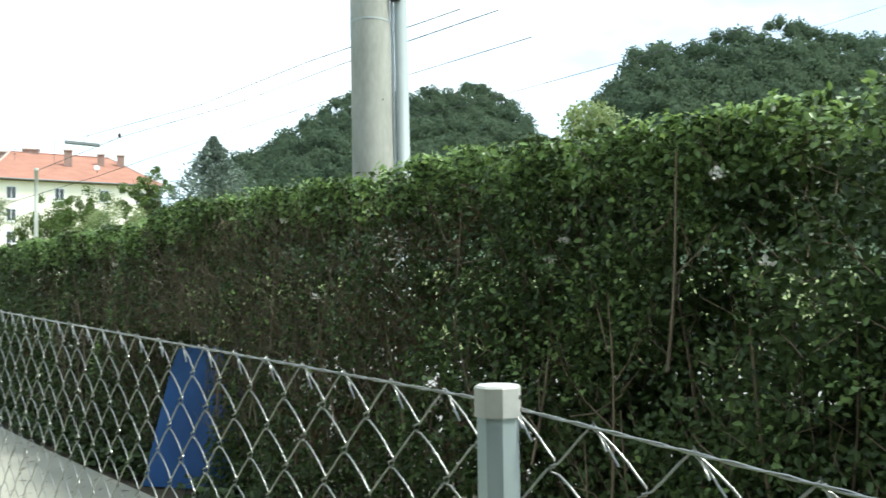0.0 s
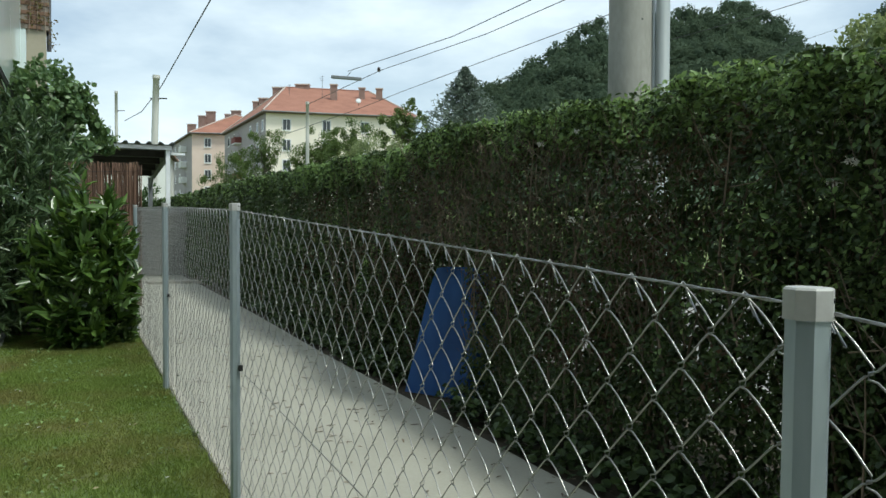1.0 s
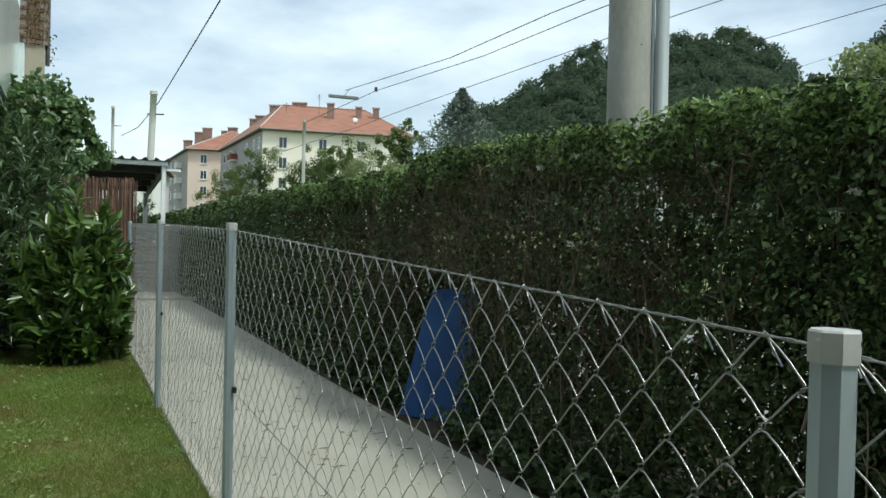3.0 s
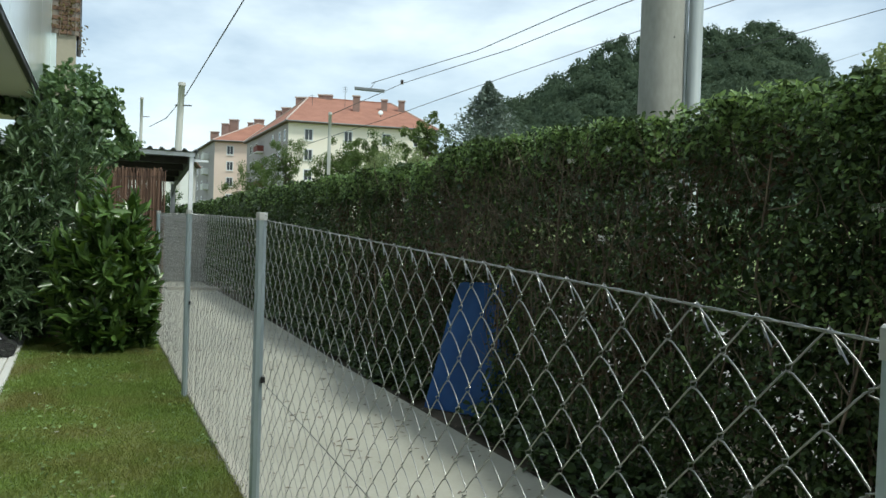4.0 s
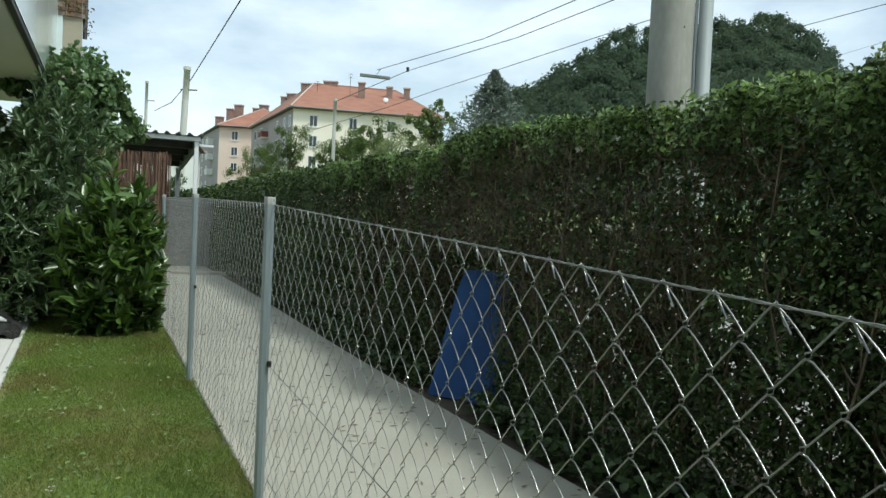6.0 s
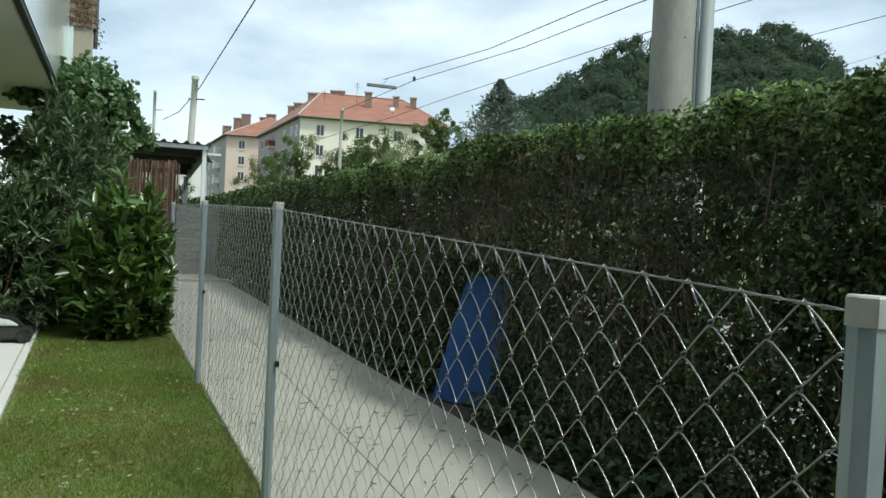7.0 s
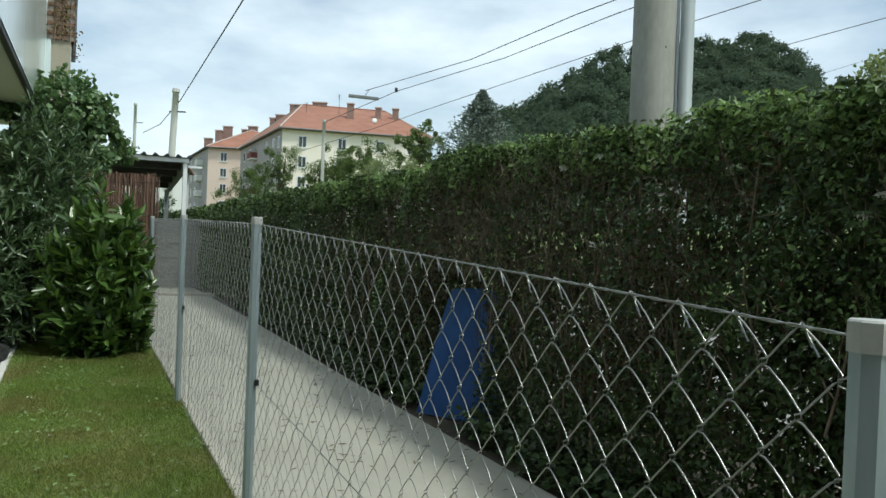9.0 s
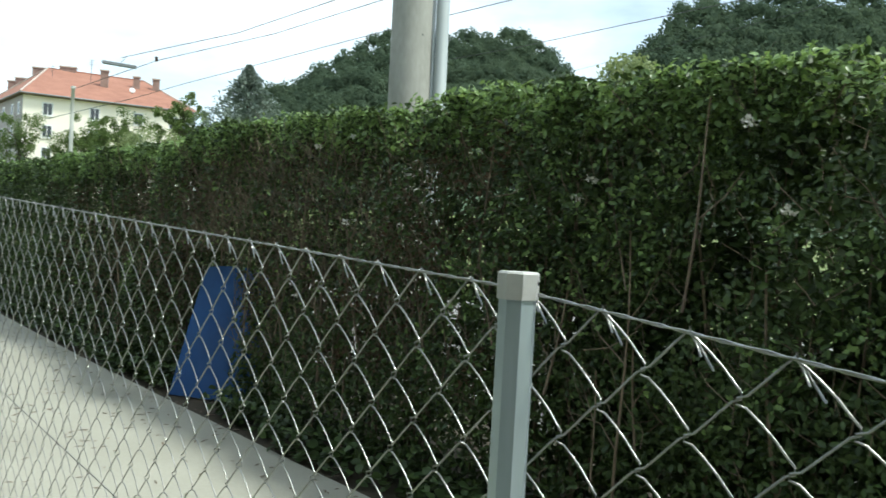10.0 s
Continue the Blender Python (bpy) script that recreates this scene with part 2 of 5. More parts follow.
def thing(name, label, category, group="", at=(0, 0, 0)):
    ob = new(name)
    ob.location = at
    ob.empty_display_size = 0.1
    return tagged(ob, label, category, group)


def add_box(bm, lo, hi, bevel=0.0, m=None):
    made = bmesh.ops.create_cube(bm, size=1.0)["verts"]
    c, d = (Vector(lo) + Vector(hi)) / 2, Vector(hi) - Vector(lo)
    for v in made:
        v.co = Vector((v.co.x * d.x, v.co.y * d.y, v.co.z * d.z)) + c
        if m is not None:
            v.co = m @ v.co
    if bevel:
        edges = list({e for v in made for e in v.link_edges})
        bmesh.ops.bevel(bm, geom=edges, offset=bevel, segments=1, affect="EDGES")
    return bm


def box_mesh(lo, hi, bevel=0.0, m=None):
    return add_box(bmesh.new(), lo, hi, bevel, m)


def tube_arrays(points, radii, sides=6, closed_ends=True):
    """Vertices and faces of a round tube along a line of points."""
    p = np.array(points, float)
    r = np.full(len(p), radii, float) if np.isscalar(radii) else np.array(radii, float)
    d = np.gradient(p, axis=0)
    d /= np.linalg.norm(d, axis=1)[:, None] + 1e-12
    ref = np.array((0.0, 0.0, 1.0)) if abs(d[:, 2]).mean() < 0.8 else np.array((1.0, 0.0, 0.0))
    a = np.cross(d, ref)
    a /= np.linalg.norm(a, axis=1)[:, None] + 1e-12
    b = np.cross(d, a)
    ang = np.linspace(0, 2 * np.pi, sides, endpoint=False)
    v = p[:, None, :] + r[:, None, None] * (np.cos(ang)[None, :, None] * a[:, None, :] + np.sin(ang)[None, :, None] * b[:, None, :])
    v = v.reshape(-1, 3)
    f = []
    for i in range(len(p) - 1):
        for k in range(sides):
            k2 = (k + 1) % sides
            f.append((i * sides + k, i * sides + k2, (i + 1) * sides + k2, (i + 1) * sides + k))
    if closed_ends:
        f.append(tuple(range(sides)))
        f.append(tuple(range((len(p) - 1) * sides, len(p) * sides))[::-1])
    return v, f


def tubes_mesh(name, lines, smooth=True):
    """One mesh of many tubes; each line is (points, radii, sides)."""
    vs, fs, base = [], [], 0
    for points, radii, sides in lines:
        v, f = tube_arrays(points, radii, sides)
        vs.append(v)
        fs += [tuple(i + base for i in q) for q in f]
        base += len(v)
    me = bpy.data.meshes.new(name)
    me.from_pydata(np.concatenate(vs).tolist(), [], fs)
    if smooth:
        me.shade_smooth()
    return me


def unit(v):
    return v / (np.linalg.norm(v, axis=-1, keepdims=True) + 1e-9)


def leaves_mesh(name, centre, along, facing, length, width, fold=0.25, curl=0.15, plain=False):
    """Folded, pointed leaves: arrays of places, directions of the midrib, and rough facing."""
    n = len(centre)
    along = unit(along)
    side = unit(np.cross(along, facing))
    up = np.cross(side, along)
    L = np.broadcast_to(np.asarray(length, float), (n,))[:, None]
    W = np.broadcast_to(np.asarray(width, float), (n,))[:, None] / 2
    base = centre - along * L / 2
    if plain:    # one four-cornered face for each far clump of leaves
        v = np.stack((base, base + along * L * 0.5 + side * W, base + along * L, base + along * L * 0.45 - side * W), 1).astype(np.float32)
        me = bpy.data.meshes.new(name)
        me.vertices.add(n * 4)
        me.vertices.foreach_set("co", v.reshape(-1))
        me.loops.add(n * 4)
        me.loops.foreach_set("vertex_index", np.arange(n * 4, dtype=np.int32))
        me.polygons.add(n)
        me.polygons.foreach_set("loop_start", np.arange(0, n * 4, 4, dtype=np.int32))
        me.update(calc_edges=True)
        return me
    v = np.empty((n, 6, 3), np.float32)
    v[:, 0] = base
    v[:, 1] = base + along * L - up * L * curl
    v[:, 2] = base + along * L * 0.30 + side * W * 0.92 + up * W * fold
    v[:, 3] = base + along * L * 0.68 + side * W * 0.80 + up * (W * fold - L * curl * 0.4)
    v[:, 4] = base + along * L * 0.30 - side * W * 0.92 + up * W * fold
    v[:, 5] = base + along * L * 0.68 - side * W * 0.80 + up * (W * fold - L * curl * 0.4)
    quads = np.array(((0, 2, 3, 1), (1, 5, 4, 0)))
    f = (np.arange(n)[:, None, None] * 6 + quads[None]).reshape(-1)
    me = bpy.data.meshes.new(name)
    me.vertices.add(n * 6)
    me.vertices.foreach_set("co", v.reshape(-1))
    me.loops.add(len(f))
    me.loops.foreach_set("vertex_index", f.astype(np.int32))
    me.polygons.add(n * 2)
    me.polygons.foreach_set("loop_start", np.arange(0, n * 8, 4, dtype=np.int32))
    me.update(calc_edges=True)
    return me


rng = np.random.default_rng(7)


def rand_dirs(n, rnd=rng):
    return unit(rnd.normal(size=(n, 3)))


# The fence's line: s runs along it away from the camera, n to its right, z up
U, N, START = Vector((-0.404, 0.9148, 0)), Vector((0.9148, 0.404, 0)), Vector((0.377, 0.699, 0))
ALONG = Matrix((( U.x, N.x, 0, START.x), (U.y, N.y, 0, START.y), (0, 0, 1, 0), (0, 0, 0, 1)))   # local (s, n, z) to the world
U_, N_, S_ = np.array(U), np.array(N), np.array(START)


def at_fence(s, n, z=0.0):
    return START + U * s + N * n + Vector((0, 0, z))


def fence_np(snz):
    return S_ + snz[:, :1] * U_ + snz[:, 1:2] * N_ + snz[:, 2:3] * np.array((0, 0, 1.0))


def flat(name, outline, mat, z0, z1, label, category):
    """A slab over an outline of (s, n)."""
    bm = bmesh.new()
    top = [bm.verts.new(at_fence(s, n, z1)) for s, n in outline]
    bottom = [bm.verts.new(at_fence(s, n, z0)) for s, n in outline]
    bm.faces.new(top)
    bm.faces.new(bottom[::-1])
    for i in range(len(top)):
        j = (i + 1) % len(top)
        bm.faces.new((top[i], bottom[i], bottom[j], top[j]))
    bmesh.ops.recalc_face_normals(bm, faces=bm.faces)
    ob = part(name, bm, mat)
    return tagged(ob, label, category, kind="structure")


# ---------------------------------------------------------------- ground
CREST_A = ((4, 14, 18, 24, 36, 42, 55, 66, 85, 110, 114, 121, 125, 128, 136, 140, 143, 150, 170), (20, 44, 48, 54, 58, 65, 72.5, 79, 82.5, 84, 87, 88, 86, 82, 82, 79, 72, 66, 48))
CREST_B = ((96, 104, 108, 114, 121, 140, 152, 172, 181, 205, 260, 420), (20, 46, 53, 61, 64, 68, 72, 76.5, 72, 73, 70, 40))


def canopy(x, y):
    """Height of the tree tops on the two hills; their crests lie 300 and 180 m off."""
    best = 0.0
    for crest, far, depth, foot, lift in ((CREST_A, 300.0, 110.0, 12.0, 0.6), (CREST_B, 180.0, 63.0, 8.0, 2.6)):
        q = x * far / max(y, 1.0)
        top = float(np.interp(q, crest[0], crest[1], 0.0, 0.0))
        f = 1 - (far - y) / depth if y < far else 1 - (y - far) / (depth * 2)
        if top and 0 < f <= 1:
            best = max(best, foot + (top + lift - foot) * f * min(y, far) / far)
    return best


def height(x, y):
    """The ground's height: level by the house, rising to the wooded hills."""
    far = min(max((math.hypot(x, y) - 30) / 90, 0), 1)
    return max(3.2 * far * far * (3 - 2 * far), canopy(x, y) - 7.5)


def build_ground():
    xs = [-3000, -1500, -700, -350, -200, -120, -70, -40, -20, -8] + list(range(0, 320, 12)) + [340, 400, 500, 700, 1500, 3000]
    ys = [-3000, -1500, -600, -250, -100, -40, -15, 0, 10, 20, 30] + list(range(42, 420, 14)) + [450, 520, 650, 900, 1500, 3000]
    bm = bmesh.new()
    grid = [[bm.verts.new((x, y, height(x, y) - 0.012)) for x in xs] for y in ys]
    for j in range(len(ys) - 1):
        for i in range(len(xs) - 1):
            f = bm.faces.new((grid[j][i], grid[j][i + 1], grid[j + 1][i + 1], grid[j + 1][i]))
            f.material_index = int(canopy((xs[i] + xs[i + 1]) / 2, (ys[j] + ys[j + 1]) / 2) > 4)
    ground = part("ground", bm, M_LAWN, smooth=True)
    ground.data.materials.append(M_HILL)
    tagged(ground, "green mown lawn and rough grass on uneven earth", "ground", kind="structure")


build_ground()
PATH_RIGHT = ((-4, 1.28), (2.5, 1.32), (6, 1.42), (9, 1.56), (12, 1.68), (17.6, 1.85))
path = flat("path", [(-4, 0.02), (2.5, 0.02), (5.0, 0.075), (8.3, 0.145), (17.6, 0.35)] + list(PATH_RIGHT[::-1]), M_PATH, -0.1, 0.004,
            "pale beige concrete path beside a wire fence", "path")
flat("hedge_bed", list(PATH_RIGHT) + [(24, 2.0), (24, 3.0), (-4, 2.7)], M_SOIL, -0.1, -0.004, "dark bare soil under the hedge", "soil bed")
flat("track_bed", [(-4, 2.7), (24, 3.0), (40, 3.0), (40, 9), (-6, 9)], M_BALLAST, -0.1, 0.02, "pale gravel track bed behind the hedge", "gravel")
flat("terrace", [(-3, -1.10), (9.5, -1.10), (9.5, -5.5), (-3, -5.5)], M_KERB, -0.1, 0.0, "bedding under pale stone terrace slabs", "terrace")
TERRACE = bpy.data.objects["terrace"]


# ---------------------------------------------------------------- wire fence
POSTS = ((-2.5, 0.76), (0.0, 1.016), (2.5, 1.15), (5.02, 1.214), (7.9, 1.265))


def fence_top(s):
    return float(np.interp(s, [p[0] for p in POSTS], [p[1] for p in POSTS]))


def fence_bend(s):
    """The fence bears a little to the right beyond its second bay."""
    return float(np.interp(s, (2.5, 5.02, 8.3, 17.6), (0.0, 0.055, 0.125, 0.33)))


def wire_drop(s):
    return float(np.interp(s, (-2.5, 0, 2.5, 8), (0.010, 0.010, 0.018, 0.018)))


def octagon(bm, r, z0, z1, dome=0.0, turn=22.5):
    rings = [(r, z0), (r, z1)] if not dome else [(r, z0), (r, z1 - dome), (r - dome * 0.8, z1)]
    verts = []
    for rr, z in rings:
        verts.append([bm.verts.new((rr * math.cos(radians(turn + 45 * k)), rr * math.sin(radians(turn + 45 * k)), z)) for k in range(8)])
    for a, b in zip(verts, verts[1:]):
        for k in range(8):
            bm.faces.new((a[k], a[(k + 1) % 8], b[(k + 1) % 8], b[k]))
    bm.faces.new(verts[0][::-1])
    bm.faces.new(verts[-1])
    return bm


def build_fence():
    fence = thing("wire_fence", "galvanised chain-link garden fence with octagonal steel posts beside the path", "fence")
    for s, top in POSTS:
        p = at_fence(s - 0.040, -0.018 + fence_bend(s))
        lean = Matrix.Rotation(radians(-0.6 if s == 0 else 0.0), 4, "Y")
        bm = octagon(bmesh.new(), 0.0195, -top - 0.05, -0.02)
        post = part("post", bm, M_ZINC, fence)
        post.matrix_world = Matrix.Translation(p + Vector((0, 0, top + 0.006))) @ lean.inverted() @ pose(0, 0, 0, 0, 0, 12)
        cap = part("cap", octagon(bmesh.new(), 0.0218, -0.027, 0.001, dome=0.002), M_CAP, post, "light grey cap with a small hole")
        cap.matrix_parent_inverse.identity()
        bm = bmesh.new()
        bmesh.ops.create_cone(bm, segments=10, radius1=0.0022, radius2=0.0022, depth=0.0012, cap_ends=True,
                              matrix=pose(0.0145, -0.0145, -0.010, 90, 0, 45))
        hole = part("rivet_hole", bm, M_BLACK, post)
        bm = bmesh.new()
        add_box(bm, (0.012, -0.028, -0.612), (0.028, -0.012, -0.590), 0.002)
        part("wire_clip", bm, M_BLACK, post, "black plastic wire clip")
    # tension wires: two twisted strands above, one half way down, one at the foot
    ss = np.arange(-2.5, 8.3, 0.02)
    for ph in (0.0, math.pi):
        pts = [at_fence(s, fence_bend(s) - 0.004 + 0.0011 * math.cos(s * 90 + ph), fence_top(s) - wire_drop(s) + 0.0011 * math.sin(s * 90 + ph)) for s in ss]
        link_mesh("top_wire", tubes_mesh("top_wire", [(pts, 0.0011, 5)]), M_WIRE, fence)
    for drop in (0.60, 1.0):
        ss2 = np.arange(-2.5, 8.3, 0.25)
        pts = [at_fence(s, fence_bend(s) - 0.002, fence_top(s) - drop) for s in ss2]
        link_mesh("tension_wire", tubes_mesh("tension_wire", [(pts, 0.0014, 5)]), M_WIRE, fence)
    # woven zigzag wires, hooked into each other; two phases share their meshes
    P, H, R = 0.0431, 0.0453, 0.00108
    FRONT, BACK = -0.0023, 0.0023    # the flattened spiral's two sides
    meshes = []
    for phase in (0, 1):
        pts = []
        count = 27
        side0 = phase
        x0 = P * side0
        sign = 1 if side0 == 0 else -1
        if phase == 0:
            pts += [(x0 - 0.010, 0.0045, -0.022), (x0 - 0.001, 0.004, -0.004), (x0, 0.0, 0.0035), (x0, 0.003, 0.001)]
        else:
            pts += [(x0 - 0.021, 0.0005, -0.027), (x0 - 0.006, 0.003, -0.009), (x0 - 0.0008, 0.003, 0.001), (x0, 0.0, 0.0035), (x0 + 0.0003, -0.003, 0.001)]
        for j in range(count):
            a = P * ((side0 + j) % 2)
            b = P - a
            z0, z1 = -j * H, -(j + 1) * H
            side = BACK if b < a else FRONT
            over = 0.0036 if b > a else -0.0036
            bow = ((0.09, 0.05, 0.6), (0.36, 0.25, 0.95), (0.66, 0.50, 1.0), (0.92, 0.76, 0.9)) if b < a else ((0.07, 0.07, 0.6), (0.30, 0.29, 0.95), (0.60, 0.58, 1.0), (0.86, 0.82, 0.9))
            for f, g, deep in bow:
                pts.append((a + (b - a) * f, side * deep, z0 + (z1 - z0) * g))
            pts.append((b + over * 0.75, side * 0.6, z1 + 0.0052))
            pts.append((b + over, side * 0.15, z1 - 0.0004))
        meshes.append(tubes_mesh("mesh_wire", [(pts, R, 6)]))
        meshes[-1].materials.append(M_WIRE)
    turn = Matrix(((U.x, N.x, 0, 0), (U.y, N.y, 0, 0), (0, 0, 1, 0), (0, 0, 0, 1)))
    k = 0
    s = 0.006 - 23 * 0.0467
    while s < 8.2:
        ob = new("mesh_wire", meshes[k % 2])
        ob.parent = fence
        top = at_fence(s, fence_bend(s) - 0.002, fence_top(s) - wire_drop(s) + 0.002)
        ob.matrix_world = Matrix.Translation(top) @ turn @ pose(0, 0, 0, random.uniform(-0.4, 0.4), 0, 0)
        s += 0.0467 if s < -0.03 else 0.0434 if s < 0.5 else 0.0420
        k += 1


build_fence()


# ---------------------------------------------------------------- hedge
def hedge_top(s):
    base = np.interp(s, (-2, 1.0, 2.5, 3.9, 4.3, 6, 9, 14, 22, 40), (1.57, 1.60, 1.63, 1.66, 1.60, 1.64, 1.69, 1.72, 1.76, 1.95))
    return base


def hedge_front(s):
    return np.interp(s, (-2, 3.0, 4.2, 4.5, 9, 14, 22, 40), (1.50, 1.46, 1.44, 1.55, 1.66, 1.78, 2.0, 2.5))


def bumps(a, b, seed, f=1.0):
    return (np.sin(a * 2.3 * f + b * 1.7 * f + seed) + np.sin(a * 5.1 * f - b * 4.3 * f + seed * 2.3) * 0.6 + np.sin(a * 11.0 * f + b * 9.0 * f + seed * 4.1) * 0.35) / 1.95


# gaps fitted to the camera's view for daylight: s, height, half width, half height
HEDGE_GAPS = ((1.98, 1.43, 0.05, 0.03), (1.83, 1.42, 0.05, 0.03), (2.12, 1.28, 0.03, 0.07), (1.77, 1.02, 0.035, 0.03), (1.86, 0.95, 0.04, 0.03),
              (1.66, 0.90, 0.025, 0.04), (1.91, 0.68, 0.05, 0.10), (2.62, 0.56, 0.05, 0.07), (3.47, 0.60, 0.05, 0.06))


def hedge_leaves(name, s0, s1, count, length, mat, parent, deep=0.85, seed=1, label="", zmin=0.04, inside=0.0, zmax=9.0, clump=None, closed=False):
    r = np.random.default_rng(seed)
    s = r.uniform(s0, s1, count)
    zt = hedge_top(s) + 0.035 * bumps(s, s * 0, 3 + seed, 2.0)
    # more leaves near the clipped face and the top, fewer inside
    q = r.random(count) ** 1.6
    z = zmin + (zt - zmin) * r.random(count) ** 0.85
    top = r.random(count) < 0.22
    z[top] = zt[top] - 0.16 * r.random(top.sum()) ** 1.5
    n = hedge_front(s) + 0.05 * bumps(s, z, 5) + 0.03 * bumps(s, z, 9, 3.0) + inside + (deep - inside) * np.where(top, r.random(count), q)
    # thinner near the foot, where stems show
    keep = (r.random(count) < np.clip(0.6 + z / 1.2, 0.6, 1.0)) & (z < zmax)
    keep &= r.random(count) < 0.56 + 0.62 * bumps(s + 0.3 * n, z, 17, 4.5) + 0.28 * bumps(s, z, 19, 1.6) + 0.5 * (z < 0.7)
    if clump is not None:    # sprigs gathered in patches
        keep &= bumps(s, z * 1.3, seed, 2.2) + 0.6 * bumps(s, z, seed + 5, 6.0) > clump
    keep &= ~((bumps(s, z, 13, 2.2) > 0.62) & (z < 1.25) & (z > 0.15) & (r.random(count) < 0.5))
    brown = np.clip(1 - np.abs(s - 3.9) / 2.4, 0, 1) * np.clip((z - 0.45) / 0.3, 0, 1) * np.clip((zt - 0.14 - z) / 0.1, 0, 1)
    keep &= r.random(count) > 0.70 * brown * (inside == 0)
    # the foot is one row of bare stems with little leaf behind them, and light shows through
    low = (z < 0.78) & (s > 1.5) & (s < 4.2)
    if closed:    # backs the foot but for a few gaps
        keep = (z < zmax) & (bumps(s, z * 0.6, 23, 3.4) + 0.5 * bumps(s, z, 31, 1.7) < 0.42)
        low &= False
    keep &= ~(low & (n > hedge_front(s) + 0.28) & (r.random(count) < np.where(bumps(s, z, 31, 1.7) > 0.25, 0.84, 0.45)))
    keep &= ~(low & (bumps(s, z * 0.6, 23, 3.4) > 0.55 + 0.3 * z) & (r.random(count) < 0.88))
    keep &= ~((s > 3.55) & (s < 4.5) & (z < 0.95) & (n < 1.60 + 0.30 * z))
    for gs, gz, gw, gh in HEDGE_GAPS:
        # each gap slants through the leaves along the line from the camera
        off = n - hedge_front(s) - 0.2
        d = ((s - gs - (gs + 0.49) / 2.1 * off) / gw) ** 2 + ((z - gz - (gz - 1.08) / 2.1 * off) / gh) ** 2 + 1.6 * bumps(s - 0.8 * off, z, 41, 11.0)
        keep &= ~((d < 0.9) & (r.random(count) < 0.90))
    s, n, z, top = s[keep], n[keep], z[keep], top[keep]
    m = len(s)
    c = fence_np(np.stack((s, n, z), 1))
    facing = unit(-N_ * 0.9 + np.array((0, 0, 0.75)) + r.normal(size=(m, 3)) * 0.75)
    facing[top] = unit(np.array((0, 0, 1.0)) + r.normal(size=(top.sum(), 3)) * 0.6)
    along = r.normal(size=(m, 3)) + np.array((0, 0, -0.15)) - N_ * 0.3
    along[top] += np.array((0, 0, 0.9))
    along -= facing * (along * facing).sum(1)[:, None] * 0.85
    L = length * r.uniform(0.6, 1.25, m)
    me = leaves_mesh(name, c, along, facing, L, L * r.uniform(0.45, 0.62, m))
    return link_mesh(name, me, mat, parent, label, "stuff")


